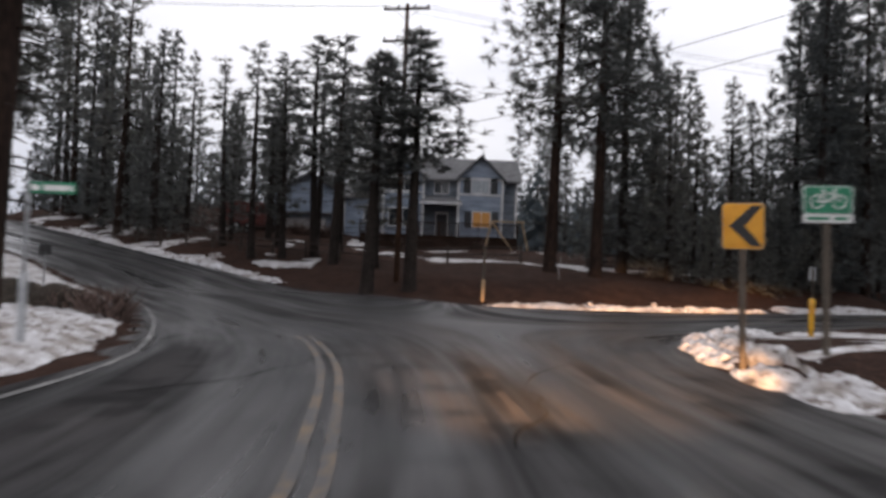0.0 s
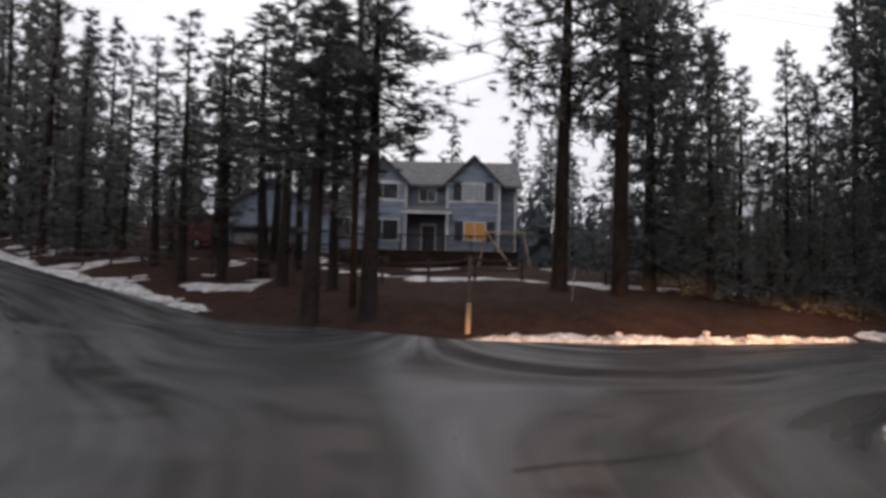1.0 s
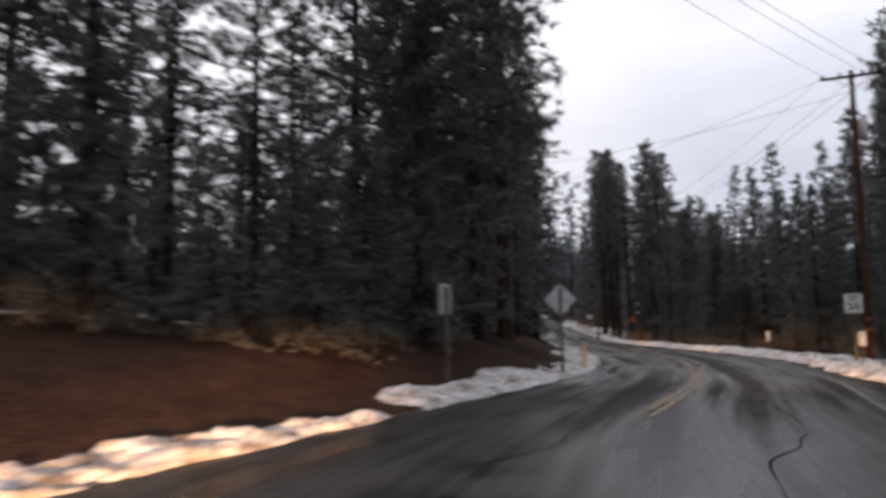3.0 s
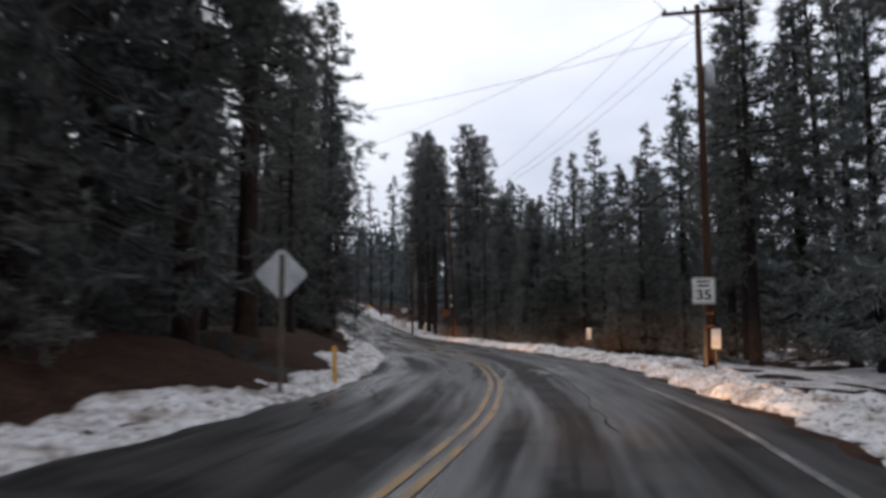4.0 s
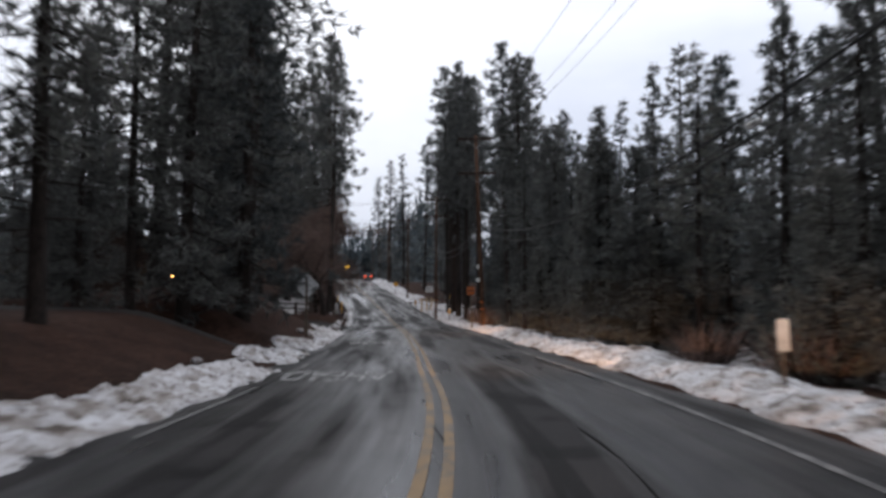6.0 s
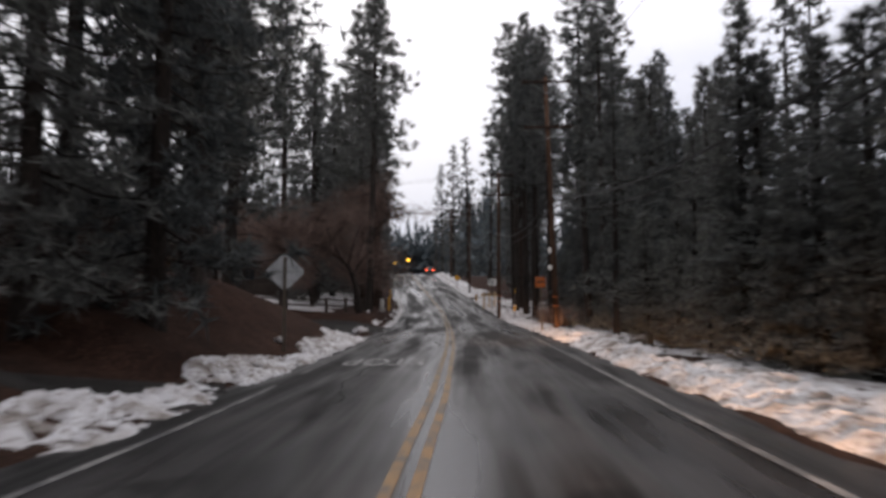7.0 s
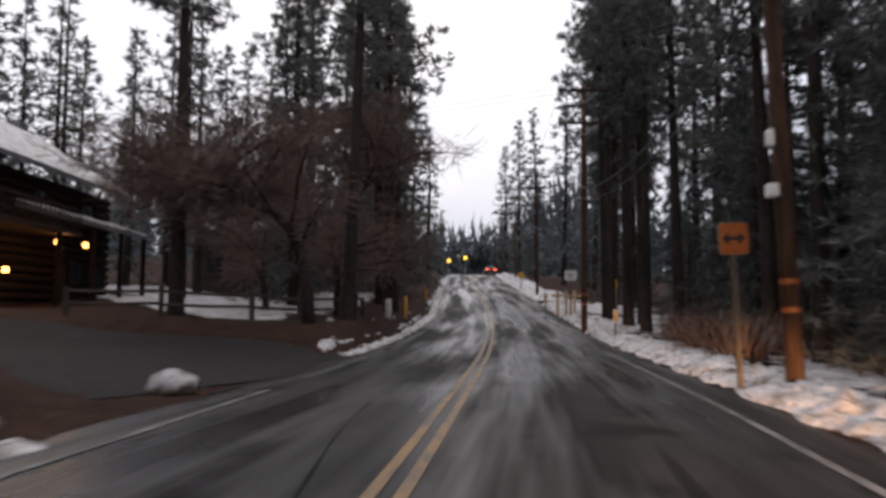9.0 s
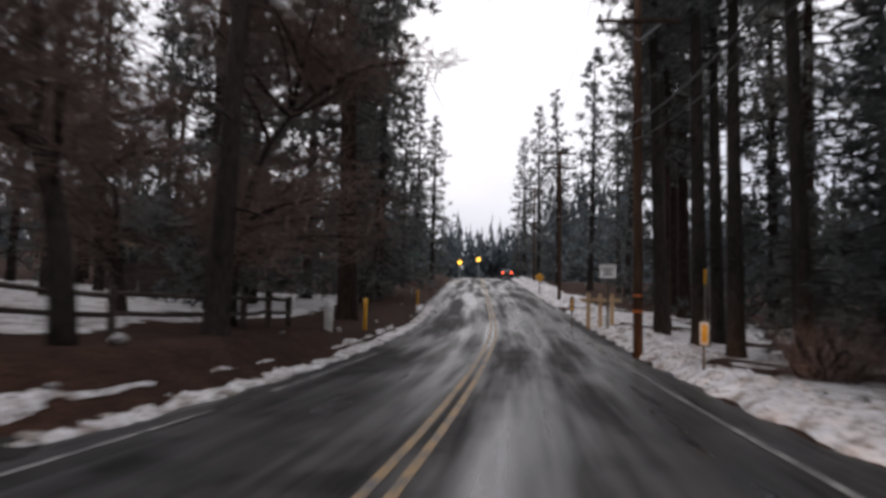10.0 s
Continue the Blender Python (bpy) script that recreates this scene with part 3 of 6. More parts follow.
TALL, OPEN, FIR, FIR_FROST, YOUNG, POLE_PINE = range(6)
MODELS = [
    lambda s, n: conifer(s, 26, 0.36, 0.30, 3.5, int(100 * n), 10, int(15 * n - 1), 0.043 / n, 0.54, 0.10, column, NEEDLE, BARK, "tall ponderosa pine with a bare reddish lower trunk", 16),
    lambda s, n: conifer(s, 22, 0.25, 0.22, 3.1, int(95 * n), 9, int(14 * n - 1), 0.036 / n, 0.48, 0.10, ragged, NEEDLE, BARK_DARK, "open ragged pine with gaps between its limbs", 22),
    lambda s, n: conifer(s, 24, 0.33, 0.06, 3.6, int(125 * n), 10, int(15 * n - 1), 0.046 / n, 0.54, 0.16, cone, NEEDLE_DENSE, BARK_DARK, "dense dark fir with boughs close to the ground", 4),
    lambda s, n: conifer(s, 22, 0.28, 0.08, 3.2, int(120 * n), 10, int(15 * n - 1), 0.044 / n, 0.52, 0.14, cone, NEEDLE_FROST, BARK_DARK, "grey-green conifer dusted with frost", 6),
    lambda s, n: conifer(s, 7.5, 0.11, 0.03, 1.9, int(90 * n), 7, 10, 0.034 / n, 0.38, 0.02, cone, NEEDLE, BARK_DARK, "bushy young pine with low boughs", 0),
    lambda s, n: conifer(s, 27, 0.30, 0.46, 2.6, int(80 * n), 10, int(15 * n - 1), 0.042 / n, 0.50, 0.14, column, NEEDLE_DENSE, BARK_DARK, "slender pine with a long bare trunk and high crown", 30),
]
HEIGHTS = [26, 22, 24, 22, 7.5, 27]
stock = {}
tree_rng = random.Random(11)
PLACED = []
WALK = np.concatenate([MAIN[MAIN[:, 1] < 30], CENTRE[CENTRE[:, 1] < 125]])


def tree(kind, x, y, h, turn=None, sink=0.15, fat=1.0):
    """A tree of a kind at a place, h metres tall."""
    near = float(np.min(np.hypot(x - WALK[:, 0], y - WALK[:, 1]))) < 16
    variant = (kind, near, len([1 for p in PLACED if p[0] == kind]) % (3 if kind in (TALL, OPEN, FIR) else 2))
    k = h / HEIGHTS[kind]
    w = k ** 0.8 * fat
    m = pose(x, y, gz(x, y) - sink, tree_rng.gauss(0, 0.8), tree_rng.gauss(0, 0.8), tree_rng.uniform(0, 360) if turn is None else turn) @ Matrix.Diagonal((w, w, k, 1))
    PLACED.append((kind, x, y))
    if variant not in stock:
        ob = MODELS[kind](100 + 17 * kind + variant[2], 1.0 if near else 0.56)
        ob.matrix_basis = m
        tagged(ob, group="trees along the road")
        stock[variant] = ob
        return ob
    ob = copy_thing(stock[variant], m)
    ob.matrix_basis = m
    return ob


# trees that stand out, by the junction and the house
for kind, x, y, h in [
        (TALL, 6.3, 45.6, 27), (TALL, 8.7, 44.2, 26), (FIR, -31, 70.5, 20), (FIR, -34.5, 75, 22), (FIR, -27.8, 68, 19), (FIR, -39, 80, 23), (FIR, -30, 78, 18), (FIR, -24, 64, 16), (FIR, -22.5, 60.5, 17), (FIR, -42, 84, 23), (FIR, -33, 76, 19), (FIR, -29, 74, 17), (FIR, -47, 70, 24), (FIR, -18.5, 70, 12),
        (FIR, 11.5, 50, 24), (FIR, 13.8, 47.5, 13), (POLE_PINE, 10.6, 53, 25), (FIR, 13.2, 56, 19), (FIR, 15.6, 58, 16), (FIR, 17.5, 66, 20),
        (OPEN, 16.3, 55.4, 15.5), (OPEN, 16.4, 50.9, 12.4), (OPEN, 18.3, 49.6, 13.3), (OPEN, 20.8, 52.3, 12.8), (FIR, 18, 58, 9), (FIR, 21.5, 59, 10), (OPEN, 25.5, 62, 15), (OPEN, 29.5, 66.5, 15), (YOUNG, 18.5, 46.2, 5.2),
        (YOUNG, 20.8, 47.8, 6), (YOUNG, 16.2, 46.6, 4.6), (YOUNG, 23.4, 49.0, 5.5), (FIR, 24.3, 50.6, 25), (FIR, 26.8, 54.2, 24), (TALL, 29.3, 53.8, 25), (FIR, 26.4, 58.5, 24), (FIR, 1.2, 124, 25), (FIR, 12, 84, 17), (FIR, 8, 88, 16), (OPEN, -2, 86, 16),
        # left wood of the main road
        (TALL, -9.3, 15.8, 24), (FIR, -27, 42, 25), (FIR, -35, 49.5, 26), (FIR, -16.5, 60.5, 11), (TALL, -27.5, 65.5, 23), (FIR, -44, 59, 26), (FIR, -21.5, 65, 15.5), (FIR, -24.5, 69, 18), (FIR, -17, 78, 12), (FIR, -20, 74, 13),
        (TALL, -37, 77.5, 27), (FIR, -34, 78, 22), (OPEN, -14, 64, 10.5), (TALL, -20, 34, 24), (FIR, -26, 36, 22), (TALL, -17, 28.5, 22), (FIR, -22, 26, 24), (TALL, -15, 20.5, 23),
        # beyond the right corner
        (FIR, 18.5, 18, 22), (FIR, 22, 22.5, 24), (FIR, 26, 27, 22), (TALL, 16, 13, 24), (FIR, 30, 31, 24), (YOUNG, 15.5, 17.5, 5.5), (YOUNG, 18.5, 23, 5.0), (TALL, 21, 10, 24)]:
    tree(kind, x, y, h)
for x, y, h in ((81.8, 83.9, 15), (80.0, 81.5, 15), (90.6, 91.2, 15), (90.2, 93.2, 14), (95.0, 98.4, 15), (65.9, 67.9, 9), (64.1, 65.5, 8.5), (62.9, 63.9, 8.5), (77.0, 78.0, 10)):
    tree(FIR, x, y, h, fat=1.45)
tree(POLE_PINE, -3.7, 38.7, 12.4, fat=2.2)
tree(POLE_PINE, -1.6, 38.9, 13.4, fat=2.1)
for x, y, h in ((-12, 56.8, 14.5), (-8.7, 53, 15.5), (-6.9, 49.2, 15), (-9.8, 60, 14), (-7.4, 56, 12.5), (-13.5, 60, 12)):
    tree(POLE_PINE, x, y, h, fat=1.75)
for x, y, h in ((49.8, 46.6, 18), (53.4, 48.2, 18.5), (57, 50.3, 17), (60, 52, 16), (56, 45.4, 20), (63, 55.5, 15)):
    tree(OPEN, x, y, h, fat=1.1)
for x, y, h in ((-4.0, 46.5, 13), (-5.0, 54, 14.5), (-10.6, 51.5, 13), (-12.6, 51.2, 14.5), (-16, 56.5, 14)):
    tree(OPEN, x, y, h, fat=1.5)
for x, y, h in ((53.2, 77.7, 23), (56.4, 84.6, 20), (50.6, 80.6, 21), (59.9, 90.3, 21), (54.8, 81.4, 19)):
    tree(OPEN, x, y, h, fat=1.35)
# left of the side road
for kind, x, y, h in [
        (OPEN, 31.0, 59.3, 17), (OPEN, 35.1, 65.3, 14), (TALL, 33.2, 56.8, 27), (TALL, 38.0, 64.1, 28), (OPEN, 41.1, 64.8, 15), (FIR, 44.2, 71.6, 8), (FIR, 48.2, 73.1, 16.5), (FIR, 50.9, 73.9, 17.5), (OPEN, 46.2, 72.6, 15), (FIR, 52.6, 79.8, 15), (FIR, 42, 76, 8), (FIR, 45.5, 79.5, 11), (FIR, 47.2, 83, 10), (FIR, 37, 70, 7), (OPEN, 34, 67, 8),
        (FIR, 47.5, 80, 12), (FIR, 41, 84, 9), (TALL, 30, 62, 24), (FIR, 35.6, 70.6, 13), (FIR, 34.5, 61.5, 12), (FIR, 31.5, 60.8, 14), (FIR, 36.3, 67.5, 15), (FIR, 28.4, 57.6, 15),
        (POLE_PINE, 70.1, 104.2, 25), (POLE_PINE, 76.6, 103.6, 25), (TALL, 85.2, 114.8, 30), (TALL, 89.4, 123.3, 31), (FIR, 95.2, 131.2, 26), (FIR, 84.5, 124.5, 25), (FIR, 81, 119.0, 25), (FIR, 90, 130.5, 24), (FIR, 96.5, 136.5, 25), (FIR, 89, 140, 28), (TALL, 102, 147, 28),
        (FIR, 106.5, 158.5, 26), (FIR, 113.5, 169, 27), (FIR, 120.5, 179, 26), (FIR, 122, 171.8, 24), (FIR, 114.2, 161, 20), (FIR, 117.0, 159.6, 19), (YOUNG, 92.6, 128.4, 5.2), (YOUNG, 96.8, 134.6, 6), (YOUNG, 100.6, 140.4, 6), (YOUNG, 103.6, 147.6, 6), (FIR, 98.5, 141.5, 18), (OPEN, 75, 121, 22), (OPEN, 78, 128, 21), (OPEN, 70, 134, 22), (FIR, 66, 140, 22), (FIR_FROST, 58, 134, 18.7), (OPEN, 62, 143, 20), (FIR_FROST, 52, 128, 18.7),
        (FIR_FROST, 73, 145, 20.4), (OPEN, 83, 134, 20), (FIR_FROST, 68.2, 136, 20.4), (OPEN, 71.3, 139.6, 25), (FIR_FROST, 74.5, 132.7, 18.7), (OPEN, 79, 139.8, 24), (FIR_FROST, 84.2, 141, 21.2), (OPEN, 66.4, 144, 25), (FIR_FROST, 63.2, 136.6, 20.4), (FIR_FROST, 61.0, 146, 21.2), (OPEN, 78, 134.8, 22), (FIR_FROST, 46, 120, 18.7), (FIR, 40, 108, 22)]:
    tree(kind, x, y, h)
# right of the side road
for kind, x, y, h in [
        (FIR_FROST, 46.6, 41.4, 14.4), (FIR, 50.5, 43.2, 16), (FIR, 57, 47, 20), (FIR, 92.8, 79, 23.5), (FIR_FROST, 111.4, 101.6, 20.4), (FIR, 117.7, 101.3, 26.5), (POLE_PINE, 86.5, 91.5, 25), (POLE_PINE, 84.9, 88.9, 23), (POLE_PINE, 88, 90.5, 24), (FIR, 89.4, 88.6, 15), (FIR_FROST, 104, 92, 17), (FIR, 99, 86, 21), (FIR, 84, 76, 19), (FIR, 55.4, 54.2, 10.5), (FIR, 59.6, 57.8, 11), (YOUNG, 52.2, 53.8, 4.5),
        (FIR_FROST, 64.5, 58, 11.9), (OPEN, 61.5, 61.5, 11), (FIR_FROST, 67.4, 63.4, 12.8), (FIR, 66, 68.5, 11), (FIR, 71.4, 66.4, 12), (OPEN, 71.4, 77.4, 12), (FIR_FROST, 76, 70, 11), (FIR, 75.5, 75, 12), (FIR, 80, 78, 14), (YOUNG, 66, 71.8, 4.5),
        (FIR, 85.6, 81.6, 15), (FIR_FROST, 88, 80, 14.4), (FIR, 77.4, 80.2, 11), (FIR, 83.8, 83.6, 17), (FIR, 73.8, 75.2, 10), (FIR, 87.2, 87.3, 16), (FIR, 81.4, 84.7, 9), (FIR_FROST, 93.4, 87.7, 16.1), (FIR, 102.6, 96, 20), (FIR_FROST, 103.2, 92.9, 18.7), (FIR_FROST, 112, 81, 22.1), (FIR, 96, 78, 20),
        (POLE_PINE, 92.0, 101.8, 25), (POLE_PINE, 93.8, 104.6, 27), (POLE_PINE, 95.8, 105.4, 24), (POLE_PINE, 96.4, 108.6, 28), (POLE_PINE, 99.4, 111.4, 26), (TALL, 101.6, 113.2, 29), (POLE_PINE, 90.5, 98.6, 24), (TALL, 107.8, 109.5, 31),
        (TALL, 110.4, 119.2, 31), (TALL, 114.5, 123.4, 30), (FIR, 117.5, 126.5, 26), (FIR, 110.5, 113, 26), (FIR_FROST, 134, 152.5, 28.9), (FIR, 121, 131, 26), (FIR, 127, 140, 25), (FIR, 141, 166, 27), (FIR, 146, 176, 27), (FIR, 153, 188, 25), (OPEN, 132, 146, 24),
        (FIR_FROST, 61, 51.2, 15.3), (FIR, 64.4, 53.5, 18), (FIR, 67, 57, 18), (FIR_FROST, 70, 60.5, 13.6), (FIR, 75, 63.5, 18), (FIR, 79, 66, 15), (FIR_FROST, 83, 70, 12.8), (FIR, 63.5, 49, 19),
        (YOUNG, 52.8, 50.8, 3.8), (YOUNG, 54.6, 52.0, 4.1), (YOUNG, 56.6, 55.8, 4.1), (YOUNG, 51.4, 48.8, 3.4), (YOUNG, 58.2, 55.2, 4.5), (YOUNG, 62, 63.6, 4.5), (YOUNG, 63.8, 66.2, 4.1), (YOUNG, 68.4, 71.2, 4.5), (YOUNG, 70, 73.4, 4.1), (FIR, 87.4, 92.5, 9), (FIR, 91, 95.5, 12), (FIR, 97, 100, 14), (YOUNG, 87.4, 90.9, 4.5), (YOUNG, 95, 101.5, 5.2),
        (OPEN, 34.5, 37.0, 18), (FIR, 38.5, 36.5, 20), (FIR_FROST, 42.4, 38.6, 16.1), (FIR, 34.5, 32.5, 22), (FIR, 41, 32, 22), (FIR, 47, 36, 21)]:
    tree(kind, x, y, h)

WOOD = [[], [], [], 0]


def wood(kind, x, y, h):
    """Adds one more tree of a kind to the close-grown wood behind."""
    key = next(k for k in stock if k[0] == kind and not k[1])
    k = h / HEIGHTS[kind]
    m = np.array(pose(x, y, gz(x, y) - 0.15, 0, 0, tree_rng.uniform(0, 360)) @ Matrix.Diagonal((k ** 0.8, k ** 0.8, k, 1)))
    PLACED.append((kind, x, y))
    for slot, child in enumerate(sorted(stock[key].children, key=lambda c: c.name)):
        me = child.data
        co = np.zeros(len(me.vertices) * 3)
        me.vertices.foreach_get("co", co)
        co = co.reshape(-1, 3) @ m[:3, :3].T + m[:3, 3]
        WOOD[0].extend(co.tolist())
        WOOD[1].extend([tuple(i + WOOD[3] for i in p.vertices) for p in me.polygons])
        WOOD[2].extend([slot] * len(me.polygons))
        WOOD[3] += len(co)


back = random.Random(14)
for i in range(40):
    x, y = (back.uniform(-48, -17), back.uniform(60, 96)) if i % 2 else (back.uniform(9, 33), back.uniform(66, 98))
    if float(height(np.array([x]), np.array([y]))[1][0]) > 7 and not any((x - a) ** 2 + (y - b) ** 2 < 9 for _, a, b in PLACED):
        wood(back.choice((FIR, FIR, OPEN)), x, y, back.uniform(13, 19))

# the rest of the wood, thinly seen between the nearer trunks
fill = random.Random(5)
tries, made = 0, 0
while made < 52 and tries < 4000:
    tries += 1
    x, y = fill.uniform(-75, 150), fill.uniform(-5, 190)
    o = float(height(np.array([x]), np.array([y]))[1][0])
    if o < 12 or o > 60 or any((x - a) ** 2 + (y - b) ** 2 < 16 for _, a, b in PLACED):
        continue
    if -20 < x < 14 and 40 < y < 80 or 56 < x < 82 and 84 < y < 126 or x * x + y * y < 500:
        continue
    far_side = y > 100 or x < 12
    wood(fill.choice((FIR, OPEN, FIR_FROST) if x > 30 else (FIR, OPEN, FIR, POLE_PINE)), x, y, fill.uniform(10, 15) if not far_side else fill.uniform(11, 17))
    made += 1


# understorey of half-grown firs closing the view between the trunks
made, tries = 0, 0
while made < 70 and tries < 3000:
    tries += 1
    if made % 2:
        x, y = fill.uniform(40, 125), fill.uniform(30, 125)
        d = -float(offset(np.array([x]), np.array([y]), EAST)[0][0])
    else:
        x, y = fill.uniform(-62, 34), fill.uniform(46, 102)
        d = float(offset(np.array([x]), np.array([y]), NORTH)[0][0])
        if -21 < x < 14 and y < 81:
            continue
    if d < 7.5 or d > 46 or any((x - a) ** 2 + (y - b) ** 2 < 6 for _, a, b in PLACED):
        continue
    wood(YOUNG, x, y, fill.uniform(5.5, 10.5))
    made += 1


me = bpy.data.meshes.new("close_wood")
me.from_pydata(WOOD[0], [], WOOD[1])
me.materials.append(NEEDLE_DENSE)
me.materials.append(BARK_DARK)
me.polygons.foreach_set("material_index", WOOD[2])
tagged(new("close_wood", me), "close-grown dark firs and saplings behind the roadside trees", "woodland", kind="stuff")


def far_wood():
    """The wood far behind, as one mass of small conifers with haze in their colour."""
    rng, g = random.Random(3), Geo()
    spots = []
    for _ in range(2600):
        x, y = rng.uniform(-260, 420), rng.uniform(-120, 520)
        spots.append((x, y))
    for _ in range(420):
        u, v = rng.uniform(205, 330), rng.uniform(-45, 45)
        spots.append((71.5 + 0.58 * u - 0.81 * v, 86.6 + 0.81 * u + 0.58 * v))
    xs, ys = np.array([p[0] for p in spots]), np.array([p[1] for p in spots])
    zz, oo = height(xs, ys)
    for (x, y), z, o in zip(spots, zz, oo):
        ahead = 0.58 * (x - 71.5) + 0.81 * (y - 86.6)
        inner = -75 < x < 150 and -5 < y < 190
        if (o < 14 and ahead < 285) or (o < 34 and inner) or (-60 < x < 40 and -60 < y < 45) or (-22 < x < 16 and 40 < y < 82) or (54 < x < 84 and 84 < y < 128):
            continue
        h = rng.uniform(9, 14) if inner else rng.uniform(13, 22) if ahead < 195 else rng.uniform(25, 35)
        r = h * rng.uniform(0.10, 0.16)
        g.tube([(x, y, z - 1), (x, y, z + h * 0.5)], [0.22, 0.1], 3, False)
        n = 26
        for i in range(n):
            k = (i + rng.random()) / n
            a = rng.uniform(0, 6.28)
            rr = r * (1 - k) ** 0.8 + 0.15
            c = Vector((x, y, z + h * (0.12 + 0.88 * k)))
            t = Vector((math.cos(a) * rr, math.sin(a) * rr, -0.25 * rr))
            s = Vector((-math.sin(a), math.cos(a), 0)) * rr * rng.uniform(0.4, 0.8)
            up = Vector((0, 0, h * 0.075))
            g.add([c + up, c + t + s, c + t * 1.1 - up * 0.3, c + t - s], [(0, 1, 2, 3)])
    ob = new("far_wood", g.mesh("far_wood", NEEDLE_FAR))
    return tagged(ob, "grey-green conifer wood in the distance, haze painted into its colour", "woodland", kind="stuff")


far_wood()


def bare_tree(x, y, h, seed, label, lean, name="bare_tree", arch=0.5, twigs=1500, limbs=16):
    """A leafless arching tree: crooked trunk, limbs and a haze of fine brown twigs."""
    rng = random.Random(seed)
    trunk, tw = Geo(), Geo()
    p = Vector((0, 0, -0.2))
    path, d = [p.copy()], Vector((lean[0] * 0.06, lean[1] * 0.06, 1)).normalized()
    n = 9
    for i in range(n):
        d = (d + Vector((lean[0] * 0.15 * (i - 1), lean[1] * 0.15 * (i - 1), -0.02 * i)) * (i > 1) + Vector((rng.gauss(0, 0.08), rng.gauss(0, 0.08), 0))).normalized()
        p = p + d * h * 0.12
        path.append(p.copy())
    thick = 0.23 if abs(lean[0]) > 0.6 else 0.17
    trunk.tube(path, [thick * (1 - 0.085 * i) for i in range(n + 1)], 9)
    ends = []
    for i in range(limbs):
        s = path[rng.randrange(2, n + 1)]
        a = rng.uniform(0, 6.28)
        dd = Vector((math.cos(a) + lean[0] * 0.5, math.sin(a) + lean[1] * 0.5, rng.uniform(0.4, 1.3))).normalized()
        pts, q = [s], s
        for j in range(4):
            dd = (dd + Vector((0, 0, -arch * 0.22)) + Vector((rng.gauss(0, 0.16), rng.gauss(0, 0.16), rng.gauss(0, 0.1)))).normalized()
            q = q + dd * h * 0.125
            pts.append(q)
        trunk.tube(pts, [0.09, 0.065, 0.045, 0.03, 0.015], 5, False)
        ends += pts[1:]
    for i in range(twigs):
        s = rng.choice(ends) + Vector((rng.gauss(0, 0.3), rng.gauss(0, 0.3), rng.gauss(0, 0.3)))
        a = rng.uniform(0, 6.28)
        w = Vector((math.cos(a), math.sin(a), rng.gauss(0.1, 0.6))).normalized()
        ln = rng.uniform(0.5, 1.5)
        e = s + w * ln * 0.6
        e2 = e + (w + Vector((rng.gauss(0, 0.4), rng.gauss(0, 0.4), -0.25))).normalized() * ln * 0.5
        o = w.cross(Vector((0.3, 0.2, 1))).normalized() * 0.011
        u = Vector((0, 0, 0.011))
        tw.add([s - o, s + o, e + o, e - o, e2], [(0, 1, 2, 3), (3, 2, 4)])
        tw.add([s - u, s + u, e + u, e - u, e2], [(0, 1, 2, 3), (3, 2, 4)])
    ob = thing(name, label, "tree", pose(x, y, gz(x, y), 0, 0, 0))
    part("trunk", trunk, BARK_DARK, ob, smooth=True)
    part("leafless_crown", tw, TWIG, ob, "haze of fine leafless brown twigs")
    return ob


bare_tree(73.1, 99.5, 7.2, 4, "leafless crooked tree arching over the snowy yard", (-0.9, 0.6), twigs=4800, limbs=26)
bare_tree(78.4, 108.0, 8.0, 9, "leafless brown tree with a haze of fine twigs", (0.15, -0.1), twigs=4800, limbs=26)
bare_tree(76.0, 110.5, 7.0, 12, "leafless brown tree with a haze of fine twigs", (-0.3, 0.2), twigs=5000, limbs=26)


def shrub(x, y, r, h, seed):
    rng, stems, twigs = random.Random(seed), Geo(), Geo()
    for i in range(420):
        g = stems if i % 4 == 0 else twigs
        a, q = rng.uniform(0, 6.28), rng.random() ** 0.5 * r * 0.5
        s = Vector((math.cos(a) * q, math.sin(a) * q, -0.05))
        t = a + rng.gauss(0, 0.9)
        e = s + Vector((math.cos(t) * r * rng.random(), math.sin(t) * r * rng.random(), h * rng.uniform(0.25, 1.05)))
        mid = s.lerp(e, 0.55) + Vector((rng.gauss(0, 0.1), rng.gauss(0, 0.1), 0.05))
        o = Vector((-math.sin(a), math.cos(a), 0)) * (0.018 if i % 4 == 0 else 0.011)
        g.add([s - o, s + o, mid + o, mid - o, e], [(0, 1, 2, 3), (3, 2, 4)])
    ob = thing("shrub", "leafless reddish-brown roadside shrub", "shrub", pose(x, y, gz(x, y)), "roadside shrubs")
    part("woody_base", stems, BARK, ob)
    part("twig_spray", twigs, TWIG, ob)
    return ob


for i, (x, y, r, h) in enumerate([(52.4, 54.4, 1.3, 1.2), (56.6, 58.8, 1.3, 1.3), 
                                  (80.2, 88.4, 1.5, 1.5), (82.4, 91, 1.5, 1.6), (88.5, 96.8, 1.6, 1.6), (-7.6, 17.8, 0.9, 0.9), (-8.8, 18.6, 0.9, 0.8), (70.0, 73.6, 1.2, 1.1),
                                  (-5.8, 65.2, 1.2, 1.4), (-3.4, 65.0, 1.1, 1.2), (-12, 64.8, 1.3, 1.3), (-10, 64.9, 1.3, 1.4), (3.0, 64.8, 1.0, 1.0)]):
    shrub(x, y, r, h, 40 + i)


# ---- snow ----
snow_rng = random.Random(21)


